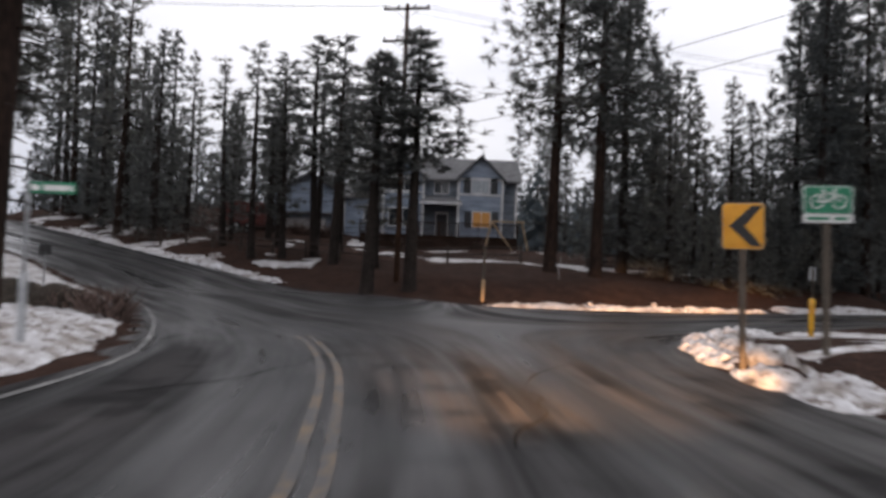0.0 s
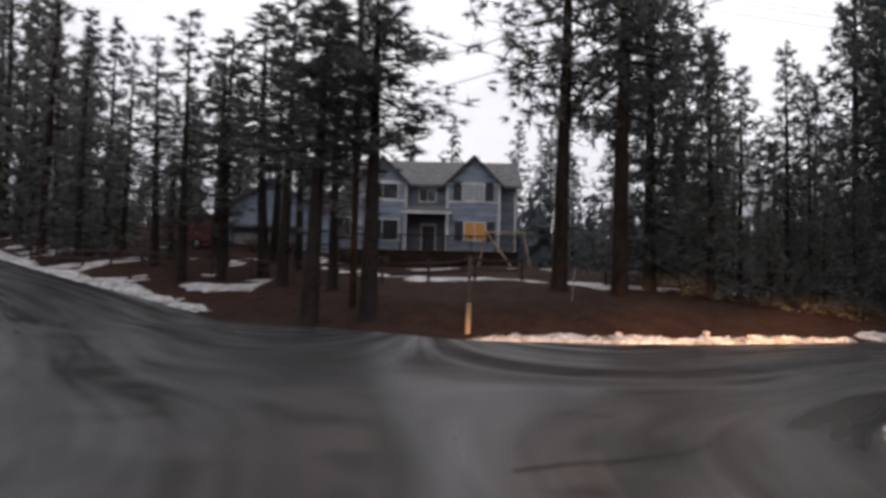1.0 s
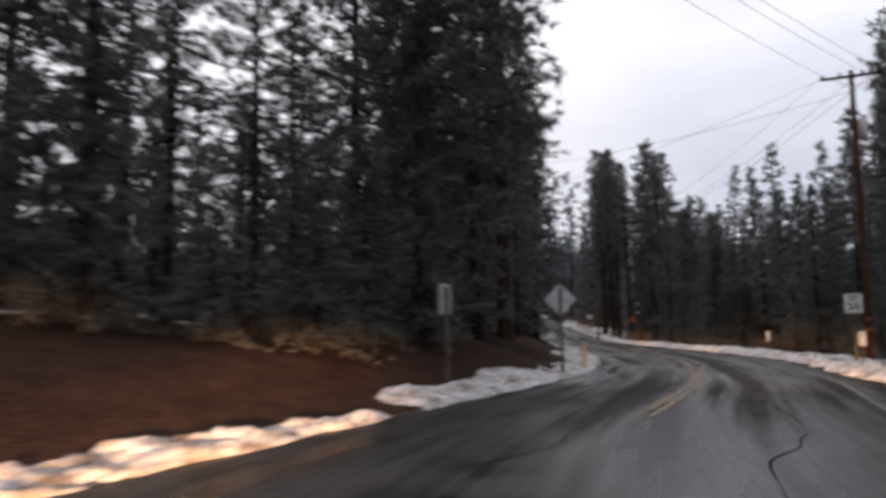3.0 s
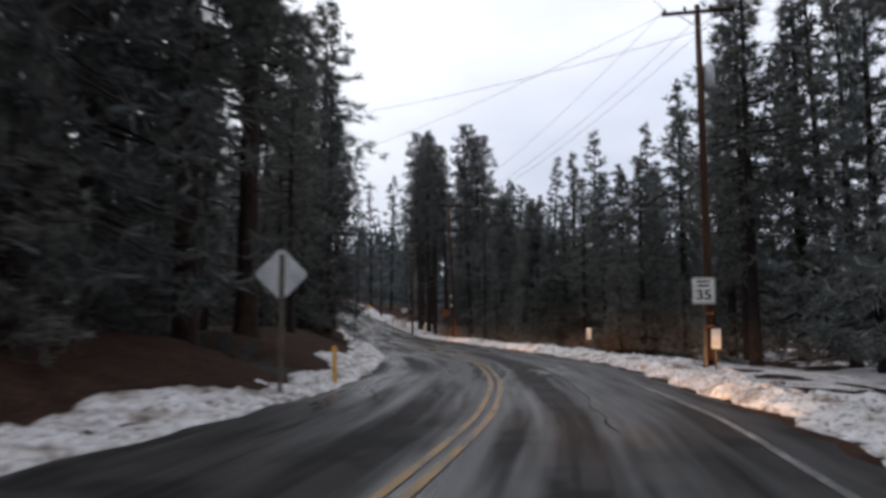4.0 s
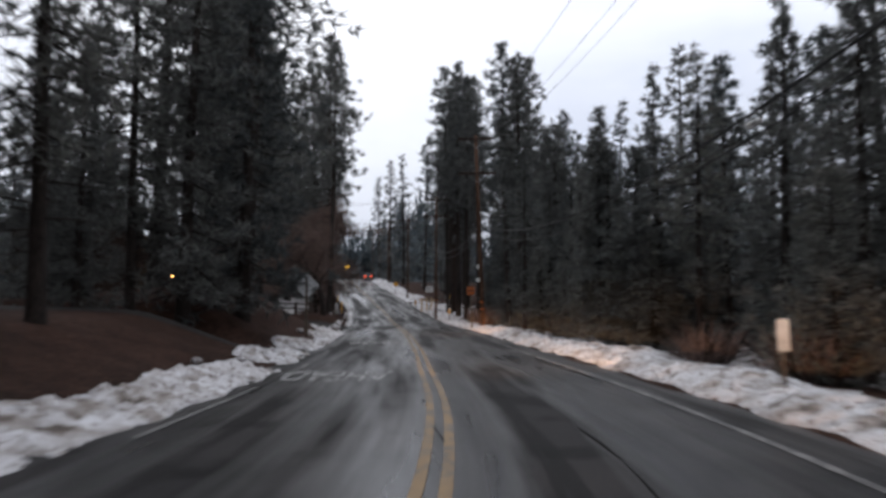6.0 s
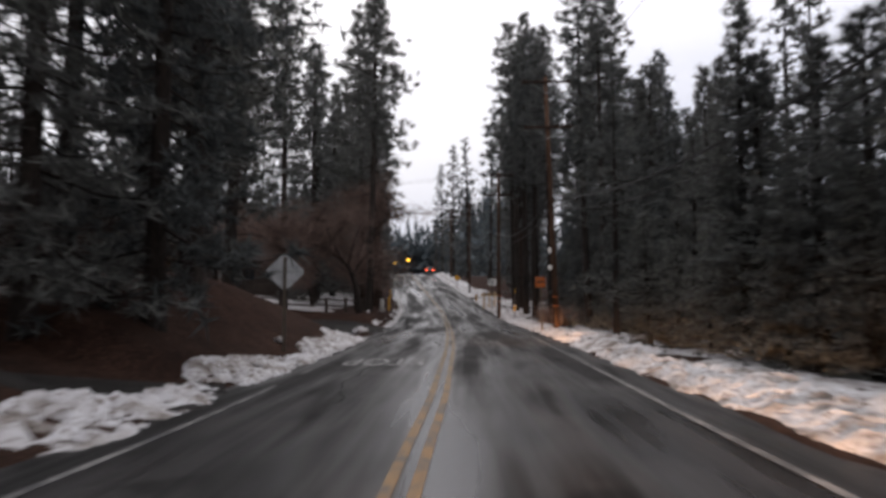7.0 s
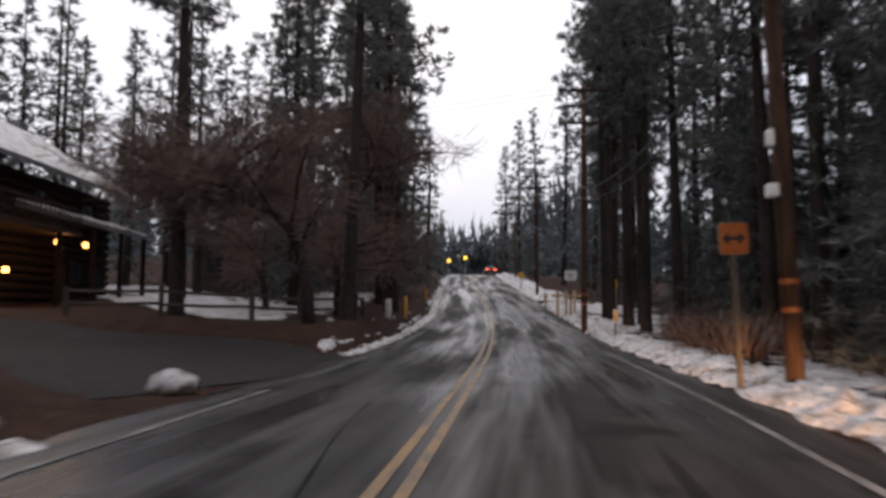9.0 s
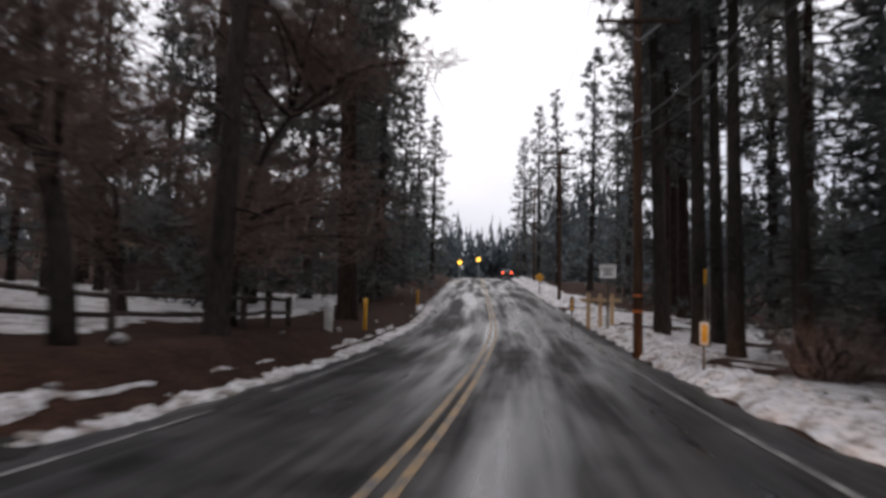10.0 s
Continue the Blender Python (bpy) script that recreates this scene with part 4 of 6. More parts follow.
def snow_bank(name, line, start, end, shift, half, top, label, gaps=None, step=0.14, seed=0.0, ragged=0.55):
    """A ploughed, lumpy ridge of old snow along an edge; it dips under the ground where it has melted."""
    seg = np.hypot(*np.diff(line, axis=0).T)
    s = np.concatenate([[0], np.cumsum(seg)])
    at = np.arange(start, min(end, s[-1]), step)
    px, py = np.interp(at, s, line[:, 0]), np.interp(at, s, line[:, 1])
    tx, ty = np.gradient(px), np.gradient(py)
    n = np.hypot(tx, ty)
    nx, ny = -ty / n, tx / n
    rows = 19
    k = np.linspace(-1, 1, rows)
    width = half * (1 + 0.25 * np.sin(at / 3.1 + seed) + 0.2 * np.sin(at / 1.3 + 2 * seed))
    side = shift + np.sign(shift) * (width - half)[:, None] + k[None] * width[:, None] + 0.07 * np.sin(at * 2.3 + seed)[:, None]
    gx, gy = px[:, None] + nx[:, None] * side, py[:, None] + ny[:, None] * side
    lump = np.zeros(gx.shape)
    for i in range(gx.shape[0]):
        for j in range(rows):
            p = Vector((gx[i, j], gy[i, j], seed))
            lump[i, j] = noise.noise(p * 0.7) * 0.55 + noise.noise(p * 2.3) * 0.5 + noise.noise(p * 5.1) * 0.7 + abs(noise.noise(p * 9.7)) * 0.8 - 0.15
    prof = np.maximum(0, 1 - k[None] ** 2) ** 0.55
    taper = (ease(at, at[0], at[0] + 2.5) * (1 - ease(at, at[-1] - 2.5, at[-1])))[:, None]
    z = top * (prof * taper * (1.0 + 0.9 * lump) - 0.12 - (1 - ragged) * 0.5) - 0.12 * (np.abs(k[None]) > 0.99) - 0.15 * (1 - taper)
    z = np.where(lump < -0.55 + 0.5 * (1 - ragged), -0.1, z)
    if gaps is not None:
        z = z - gaps(gx, gy) * 1.0
    zg, out = height(gx, gy)
    zg = np.where(out < 0.4, base_height(gx, gy), zg)
    z = zg + z
    me = bpy.data.meshes.new(name)
    idx = np.arange(z.size).reshape(z.shape)
    q = np.stack([idx[:-1, :-1], idx[1:, :-1], idx[1:, 1:], idx[:-1, 1:]], -1).reshape(-1, 4)
    me.from_pydata(np.stack([gx.ravel(), gy.ravel(), z.ravel()], -1).tolist(), [], q.tolist())
    me.materials.append(SNOW)
    me.polygons.foreach_set("use_smooth", [True] * len(me.polygons))
    return tagged(new(name, me), label, "snow", kind="stuff")


def along(line, x, y):
    return float(offset(np.array([x]), np.array([y]), line)[1][0])


snow_bank("snow_bank", EAST, along(EAST, 22, 34.7), along(EAST, 58, 67), -2.0, 1.25, 0.24, "ploughed bank of dirty old snow along the road edge", seed=1.0, ragged=0.75)
snow_bank("snow_bank", EAST, along(EAST, 54.6, 63.3), along(EAST, 105, 126), -1.75, 1.1, 0.23, "ploughed bank of dirty old snow along the road edge", seed=2.0, ragged=0.7)
snow_bank("snow_bank", EAST, along(EAST, 105, 126), along(EAST, 190, 248), -2.0, 1.5, 0.35, "ploughed bank of dirty old snow along the road edge", seed=3.0, ragged=0.8, step=0.5)
gap3 = lambda x, y: drive_gap(x, y) * (np.hypot(x - 69.5, y - 92.5) < 7.5)
snow_bank("snow_bank", NORTH, along(NORTH, 0.5, 37), along(NORTH, 19, 42), 0.55, 0.42, 0.17, "thin melting ridge of snow at the foot of the bank", seed=4.0, ragged=0.75)
snow_bank("snow_bank", NORTH, along(NORTH, 17.5, 41), along(NORTH, 29.5, 48.6), 0.7, 0.7, 0.18, "melting ridge of snow at the foot of the bank", seed=11.0, ragged=0.75)
snow_bank("snow_bank", NORTH, along(NORTH, 27, 46.8), along(NORTH, 47.2, 65), 0.66, 0.85, 0.19, "ploughed bank of dirty old snow below the earth bank", seed=5.0, ragged=0.66)
snow_bank("snow_bank", NORTH, along(NORTH, 46, 64), along(NORTH, 64.5, 85.5), 0.62, 0.72, 0.2, "ploughed bank of dirty old snow below the earth bank", gaps=lambda x, y: drive_gap(x, y) * (x < 52) * 0.08, seed=6.0, ragged=0.6)
snow_bank("snow_bank", NORTH, along(NORTH, 71.2, 94), along(NORTH, 100, 133), 0.38, 0.36, 0.11, "ploughed ridge of snow along the road edge", seed=7.0, ragged=0.8)
snow_bank("snow_bank", NORTH, along(NORTH, -37, 72), along(NORTH, -7.5, 43), 0.7, 0.55, 0.18, "thin ridge of snow along the road edge", seed=8.0, ragged=0.75)
snow_bank("snow_bank", EAST, along(EAST, 4.0, 7.5), along(EAST, 8.4, 23), -1.1, 0.75, 0.24, "broken ridge of snow round the corner", seed=9.0, ragged=0.6)
snow_bank("snow_bank", WEST, along(WEST, -4.7, 5.5), along(WEST, -10.5, 26.5), 2.0, 1.75, 0.2, "rounded bank of snow on the corner", seed=10.0, ragged=0.85)


def snow_sheet():
    """Thin patches of snow left lying on the forest floor, thick enough to show an edge."""
    xs, ys = np.arange(-44, 112, 0.4), np.arange(4, 134, 0.4)
    mx, my = np.meshgrid(xs, ys)
    zg, o = height(mx, my)
    dn, de, dw = offset(mx, my, NORTH)[0], -offset(mx, my, EAST)[0], offset(mx, my, WEST)[0]
    n = 0.55 * wobble(mx, my, 2.6, 2.0) + 0.35 * wobble(mx, my, 1.1, 0.7) + 0.2 * wobble(mx, my, 0.5, 3.0)
    a = np.full(mx.shape, -1.1)
    a = np.where((dn > 0) & (mx < 26), -0.95 + 1.05 * np.exp(-((dn - 13.5 + 0.1 * (mx - 2)) / 2.2) ** 2) + 0.9 * np.exp(-((my - 63 + 0.12 * mx) / 2.0) ** 2), a)
    a = np.where((de > 2) & (my > 30), np.maximum(a, -0.05 - 0.06 * np.maximum(0, de - 7)) + 0.45 * ease(de, 4, 7) * (my < 60) + 0.3 * ease(de, 2.5, 3.5) * (my > 58), a)
    a = np.where((dn > 1) & (mx > 70) & (my > 97), 0.75 - 0.05 * np.abs(dn - 13) - 1.5 * (1 - ease(dn, 3.0, 6.0)), a)
    a = np.where((dn > 0) & (mx > 28) & (mx < 42) & (dn < 5), -0.3 - 0.25 * dn, a)
    a = np.where((dn > 0) & (mx > 46) & (mx < 66) & (dn < 5), -0.35 - 0.3 * dn, a)
    a = np.where((dw > 0) & (my > 4), 0.75 - 0.08 * dw, a)
    a = np.where((de > 0) & (my < 26) & (mx < 16), 0.0 - 0.9 * np.exp(-((mx - 8.2) ** 2 + (my - 15.5) ** 2) / 4), a)
    a = np.where((mx < -8) & (dn > 0), -0.2 - 0.04 * np.abs(dn - 4), a)
    t = 0.09 * np.clip(a + n, -0.6, 0.7)
    t = np.where(o < 0.5, -0.1, t)
    keepers = t > -0.035
    return tagged(sheet("snow_patches", xs, ys, zg + t, SNOW, keep=keepers), "patches of thin old snow on brown forest floor", "snow", kind="stuff")


snow_sheet()


def lump(name, x, y, r, squash, seed, mat, label, category, sink=0.3, group=""):
    """A rounded irregular boulder or block of snow."""
    bm = bmesh.new()
    bmesh.ops.create_icosphere(bm, subdivisions=3, radius=1)
    for v in bm.verts:
        p = v.co + Vector((seed, 0, 0))
        v.co *= 1 + 0.32 * noise.noise(p * 1.1) + 0.12 * noise.noise(p * 3)
        v.co.z *= squash
    me = bpy.data.meshes.new(name)
    bm.to_mesh(me)
    bm.free()
    me.materials.append(mat)
    me.polygons.foreach_set("use_smooth", [True] * len(me.polygons))
    ob = new(name, me)
    ob.matrix_basis = pose(x, y, max(gz(x, y), float(base_height(np.array([x]), np.array([y]))[0])) + r * squash * (1 - 2 * sink), 0, 0, seed * 57) @ Matrix.Diagonal((r, r, r, 1))
    return tagged(ob, label, category, group)


lump("boulder", -9.1, 18.6, 0.8, 0.65, 1.0, ROCK, "low lichened brown boulder in the snow", "boulder")
lump("boulder", -10.4, 18.5, 0.95, 0.6, 2.0, ROCK, "low lichened brown boulder in the snow", "boulder")
lump("snow_block", 65.6, 88.0, 0.36, 0.62, 3.0, SNOW, "rounded block of snow at the driveway corner", "snow", 0.2)
lump("snow_block", 4.7, 11.3, 0.2, 0.6, 4.0, SNOW, "block of snow thrown up by the plough", "snow", 0.2)
lump("snow_block", 5.0, 12.0, 0.24, 0.8, 5.0, SNOW, "block of snow thrown up by the plough", "snow", 0.2)
for i in range(46):
    s = snow_rng.uniform(along(EAST, 24, 36), along(EAST, 92, 108))
    seg = np.concatenate([[0], np.cumsum(np.hypot(*np.diff(EAST, axis=0).T))])
    x, y = np.interp(s, seg, EAST[:, 0]), np.interp(s, seg, EAST[:, 1])
    e = snow_rng.uniform(1.1, 3.2)
    lump("snow_clod", float(x) + 0.78 * e, float(y) - 0.62 * e, snow_rng.uniform(0.06, 0.17), 0.7, 6.0 + i, SNOW, "clod of snow on the roadside bank", "snow", 0.05, "snow clods")
for i in range(34):
    s = snow_rng.uniform(along(NORTH, 2, 37), along(NORTH, 98, 130))
    seg = np.concatenate([[0], np.cumsum(np.hypot(*np.diff(NORTH, axis=0).T))])
    x, y = np.interp(s, seg, NORTH[:, 0]), np.interp(s, seg, NORTH[:, 1])
    e = snow_rng.uniform(0.5, 1.8)
    if drive_gap(np.array([x]), np.array([y]))[0] > 0.05:
        continue
    lump("snow_clod", float(x) - 0.75 * e, float(y) + 0.66 * e, snow_rng.uniform(0.06, 0.16), 0.7, 60.0 + i, SNOW, "clod of snow on the roadside bank", "snow", 0.05, "snow clods")


# ---- driveways ----
def driveway(x, y, half, length, way, label):
    g = Geo()
    d = Vector((way[0], way[1], 0)).normalized()
    s = Vector((d.y, -d.x, 0))
    n, k = int(length / 0.6), 9
    for i in range(n + 1):
        for j in range(k):
            e = half * (2 * j / (k - 1) - 1) * (1 + 0.35 * max(0, 1 - i * 0.6 / 3)) + 0.15 * math.sin(i * 0.7 + j)
            p = Vector((x, y, 0)) + d * (i * 0.6 - 0.6) + s * e
            zz, oo = height(np.array([p.x]), np.array([p.y]))
            low = float(base_height(np.array([p.x]), np.array([p.y]))[0])
            g.v.append((p.x, p.y, low - 0.03 if oo[0] < -0.2 else max(float(zz[0]), low) + (0.02 if 0 < j < k - 1 else -0.06)))
    for i in range(n):
        for j in range(k - 1):
            a = i * k + j
            g.f.append((a, a + 1, a + k + 1, a + k))
    return tagged(new("driveway", g.mesh("driveway", GRAVEL, True)), label, "driveway", kind="structure")


driveway(32.6, 50.6, 1.7, 12, (-0.35, 0.94), "dark gravel driveway between snow banks")
driveway(49.6, 68.6, 1.7, 15, (-0.92, 0.4), "grey gravel driveway climbing through the bank")
driveway(68.8, 91.2, 5.4, 17, (-0.6, 0.8), "wide wet gravel forecourt of the log lodge")


# ---- road lettering and tar seams ----
def letters(text, x, y, up, width, length, label):
    cu = bpy.data.curves.new("pavement_letters", "FONT")
    cu.body, cu.size, cu.align_x, cu.align_y = text, 1.0, "CENTER", "CENTER"
    cu.offset = 0.02
    tmp = new("pavement_letters", cu)
    bpy.context.view_layer.update()
    me = bpy.data.meshes.new_from_object(tmp.evaluated_get(bpy.context.evaluated_depsgraph_get()))
    bpy.data.objects.remove(tmp)
    xs, ys = [v.co.x for v in me.vertices], [v.co.y for v in me.vertices]
    sx, sy = width / (max(xs) - min(xs)), length / (max(ys) - min(ys))
    cx, cy = (max(xs) + min(xs)) / 2, (max(ys) + min(ys)) / 2
    for v in me.vertices:
        v.co = ((v.co.x - cx) * sx, (v.co.y - cy) * sy, 0)
    me.materials.clear()
    me.materials.append(LETTER_PAINT)
    ob = new("pavement_letters", me)
    ob.matrix_basis = pose(x, y, 0.014, 0, 0, math.degrees(math.atan2(-up[0], up[1])))
    return tagged(ob, label, "road marking", kind="structure")


LETTER_PAINT = paint_material("letter_paint", (0.29, 0.285, 0.28), 0.49)
letters("35", 38.15, 48.5, (0.72, 0.69), 0.95, 2.3, "worn white numerals 35 painted on the lane")
letters("STOP", 56.45, 73.0, (-0.64, -0.77), 2.0, 2.3, "worn white letters STOP painted for oncoming traffic")
letters("AHEAD", 46.0, 61.6, (-0.69, -0.72), 2.2, 2.4, "worn white letters AHEAD painted for oncoming traffic")

tar_rng = random.Random(8)


def tar_seam(points):
    finer = [(ax + (bx - ax) * k / 4, ay + (by - ay) * k / 4) for (ax, ay), (bx, by) in zip(points, points[1:]) for k in range(4)] + [points[-1]]
    pts = rounded([(x + tar_rng.gauss(0, 0.08), y + tar_rng.gauss(0, 0.08)) for x, y in finer], 1)
    tagged(ribbon("tar_seam", pts, tar_rng.uniform(0.007, 0.015), TAR, 0.008, 0, 0, 1e9, 0.2, waver=0.8), "black sealed crack wandering over the asphalt", "tar seam", "tar seams", "structure")


for pts in ([(24.5, 43.6), (27.0, 45.4), (28.6, 45.7), (31, 48.4), (34, 51), (35, 51.2)], [(30.5, 45.9), (31.4, 47.1), (32.8, 47.6), (33.6, 49)], [(27.8, 40.5), (31, 42.8), (34.5, 45.3), (39, 49.2), (44, 54)],
            [(32.6, 44.6), (34.2, 46.0), (36.4, 48.2), (40, 51.5)], [(-3.5, 8.2), (-2.4, 10.0), (-1.9, 12.6), (-0.4, 14)], [(0.6, 6.4), (1.2, 8.8), (1.0, 10.2), (2.4, 13.5)], [(-5, 14), (-5.2, 18), (-7, 22)],
            [(51, 66.5), (53, 69.3), (56.5, 73.6), (60, 78)], [(62, 77.6), (64, 80.4), (68, 86)], [(1.8, 17), (3.0, 17.6), (4.0, 18.6)], [(12, 33.5), (15, 36.5), (17, 37), (20, 39.6)],
            [(14, 31.5), (18, 34.6), (20.5, 35.6), (24.5, 38.6)], [(37.2, 50.2), (40, 52.4), (43.6, 56.2)], [(70, 88.2), (70.8, 87.2), (72.6, 85.9)], [(64.2, 79.8), (65.6, 78.6), (66.6, 78.0)]):
    tar_seam(pts)


# ---- signs and markers ----
def panel(outline, y0, y1):
    return Geo().prism(outline, y0, y1)


def rect(w, h, z=0.0, r=0.04):
    x, y = w / 2, h / 2
    return [(-x + r, z - y), (x - r, z - y), (x, z - y + r), (x, z + y - r), (x - r, z + y), (-x + r, z + y), (-x, z + y - r), (-x, z - y + r)]


def diamond(d, z=0.0, r=0.05):
    return [(-r, z - d + r), (r, z - d + r), (d - r, z - r), (d - r, z + r), (r, z + d - r), (-r, z + d - r), (-d + r, z + r), (-d + r, z - r)]


def sign(x, y, centre, yaw, outline, face, label, post=POST_WOOD, thick=0.045, name="road_sign", lean=0.0, rim=None, round_post=False, z0=None):
    """A sign on one post; local -y is its face. centre: the panel's height over the ground."""
    g0 = gz(x, y) if z0 is None else z0
    ob = thing(name, label, "sign", pose(x, y, g0, 0, lean, yaw))
    top = centre + max(z for _, z in outline) * 0.8
    pg = Geo()
    if round_post:
        pg.tube([(0, 0, -0.4), (0, 0, top)], thick * 0.7, 8)
    else:
        pg.box((0, 0, top / 2 - 0.2), (thick * 2, thick * 1.6, top + 0.4), None, 0.008)
    part("post", pg, post, ob)
    f = -thick * 0.8 - 0.012
    up = [(a, b + centre) for a, b in outline]
    back = part("panel", panel(up, f, f + 0.008), ALUMINIUM, ob)
    part("sheeting", panel([(a * 0.985, (b - centre) * 0.985 + centre) for a, b in up], f - 0.004, f - 0.001), face, back)
    if rim:
        part("border", panel([(a * 0.95, (b - centre) * 0.95 + centre) for a, b in up], f - 0.006, f - 0.0045), rim, back)
        part("field", panel([(a * 0.91, (b - centre) * 0.91 + centre) for a, b in up], f - 0.009, f - 0.0065), face, back)
    for dz in (-0.5, 0.5):
        bz = centre + dz * max(z for _, z in outline)
        part("bolt", Geo().tube([(0, f - 0.016, bz), (0, f + 0.004, bz)], 0.012, 6), STEEL, ob)
    ob["face_y"] = f
    return ob, back, f


def bars(back, f, rows, mat):
    """Plain bars for lettering too small to read: x, z, width, height each."""
    for bx, bz, w, h in rows:
        part("lettering_bar", Geo().box((bx, f - 0.0105, bz), (w, 0.003, h)), mat, back)


# corner signs
ob, back, f = sign(4.75, 12.2, 2.22, -4, rect(0.64, 0.72), SIGN_YELLOW, "yellow curve sign with a black chevron on a grey post", lean=-1.5, z0=0.12)
part("chevron", panel([(0.12, 2.54), (0.29, 2.54), (0.02, 2.22), (0.29, 1.9), (0.12, 1.9), (-0.22, 2.22)], f - 0.012, f - 0.009), SIGN_BLACK, back)
ob, back, f = sign(5.95, 12.0, 2.17, -2, rect(0.78, 0.44, 0.06), SIGN_GREEN, "green bicycle route sign on a grey wooden post", lean=-1.2, rim=SIGN_WHITE, z0=0.55)
for cx in (-0.17, 0.17):
    ring = Geo()
    pts = [(cx + 0.10 * math.cos(a), f - 0.014, 2.2 + 0.10 * math.sin(a)) for a in (i * math.pi / 9 for i in range(19))]
    part("wheel_symbol", ring.tube(pts, 0.011, 5, False), SIGN_WHITE, back)
frame_geo = Geo()
for a, b in (((-0.17, 2.2), (-0.08, 2.33)), ((-0.08, 2.33), (0.1, 2.33)), ((0.1, 2.33), (0.17, 2.2)), ((-0.08, 2.33), (0.0, 2.2)), ((0.0, 2.2), (0.1, 2.33)), ((-0.17, 2.2), (0.0, 2.2)), ((0.1, 2.33), (0.09, 2.38)), ((0.06, 2.385), (0.14, 2.385)), ((-0.12, 2.37), (-0.04, 2.37))):
    frame_geo.tube([(a[0], f - 0.014, a[1]), (b[0], f - 0.014, b[1])], 0.011, 5)
part("bicycle_symbol", frame_geo, SIGN_WHITE, back)
plate = part("plate", Geo().box((0, f - 0.004, 1.94), (0.76, 0.012, 0.13)), SIGN_WHITE, ob, "small pale green plate below")
bars(plate, f, [(-0.15, 1.94, 0.34, 0.05), (0.2, 1.94, 0.2, 0.05)], SIGN_GREEN)

# street name blade on the other corner
ob = thing("street_sign", "green street name blade on a thin steel post", "sign", pose(-6.0, 11.2, gz(-6.0, 11.2), 0, 0, -2))
part("post", Geo().tube([(0, 0, -0.4), (0, 0, 2.5)], 0.03, 8), STEEL, ob)
part("sleeve", Geo().box((0, 0, 0.55), (0.1, 0.06, 1.15), None, 0.01), ALUMINIUM, ob, "pale sleeve round the foot")
blade = part("blade", Geo().box((0.33, 0, 2.36), (0.72, 0.012, 0.17), None, 0.004), SIGN_GREEN, ob)
for bx, w in ((0.1, 0.12), (0.4, 0.36), (0.63, 0.05)):
    part("lettering_bar", Geo().box((bx, -0.009, 2.36), (w, 0.003, 0.08)), SIGN_WHITE, blade)
# signs along the side road
sign(-15.4, 30.2, 1.5, 30, rect(0.45, 0.45), SIGN_BLACK, "small dark sign back on a thin post", round_post=True, post=STEEL)
sign(21.7, 45.5, 2.0, 205, rect(0.61, 0.76), SIGN_WHITE, "grey back of a sign on a weathered post by the bank")
sign(27.8, 47.7, 2.4, 150, diamond(0.53), SIGN_YELLOW, "aluminium back of a diamond warning sign on a post")
sign(55.3, 76.2, 2.2, 148, diamond(0.56), SIGN_YELLOW, "aluminium back of a diamond warning sign with a cross brace")
part("cross_brace", Geo().box((0, -0.02, 2.2), (0.9, 0.02, 0.04)), STEEL, bpy.data.objects["road_sign.005"] if "road_sign.005" in bpy.data.objects else None)
ob, back, f = sign(38.7, 43.9, 2.25, -52, rect(0.62, 0.72), SIGN_WHITE, "white speed limit sign on a wooden post", rim=SIGN_BLACK)
bars(back, f, [(0, 2.5, 0.36, 0.05), (0, 2.39, 0.3, 0.05)], SIGN_BLACK)
digits = letters("35", 0, 0, (0, 1), 0.38, 0.26, "black numerals 35")
digit_mesh = digits.data
bpy.data.objects.remove(digits)
for v in digit_mesh.vertices:
    v.co = (v.co.x, f - 0.0115, v.co.y + 2.15)
digit_mesh.materials.clear()
digit_mesh.materials.append(SIGN_BLACK)
part("numerals", digit_mesh, SIGN_BLACK, back, "black numerals 35")
ob, back, f = sign(73.9, 84.0, 2.55, -36, rect(0.5, 0.54), SIGN_ORANGE, "orange square sign with a black two-way arrow on a grey post", lean=-2)
part("arrow_symbol", panel([(-0.2, 2.55), (-0.08, 2.66), (-0.08, 2.58), (0.08, 2.58), (0.08, 2.66), (0.2, 2.55), (0.08, 2.44), (0.08, 2.52), (-0.08, 2.52), (-0.08, 2.44)], f - 0.009, f - 0.005), SIGN_BLACK, back)
ob, back, f = sign(95.9, 111.2, 2.65, -38, rect(0.72, 0.6), SIGN_WHITE, "large white sign on wooden posts by the road")
bars(back, f, [(0, 2.75, 0.42, 0.05), (0, 2.63, 0.36, 0.05), (0, 2.51, 0.42, 0.05)], SIGN_BLACK)
sign(116.6, 140.6, 1.9, -33, diamond(0.45), SIGN_YELLOW, "yellow diamond warning sign beside the climbing road")
sign(100.6, 136.0, 2.9, -33, rect(0.95, 0.24), SIGN_GREEN, "green street name sign far along the road", round_post=True, post=STEEL)


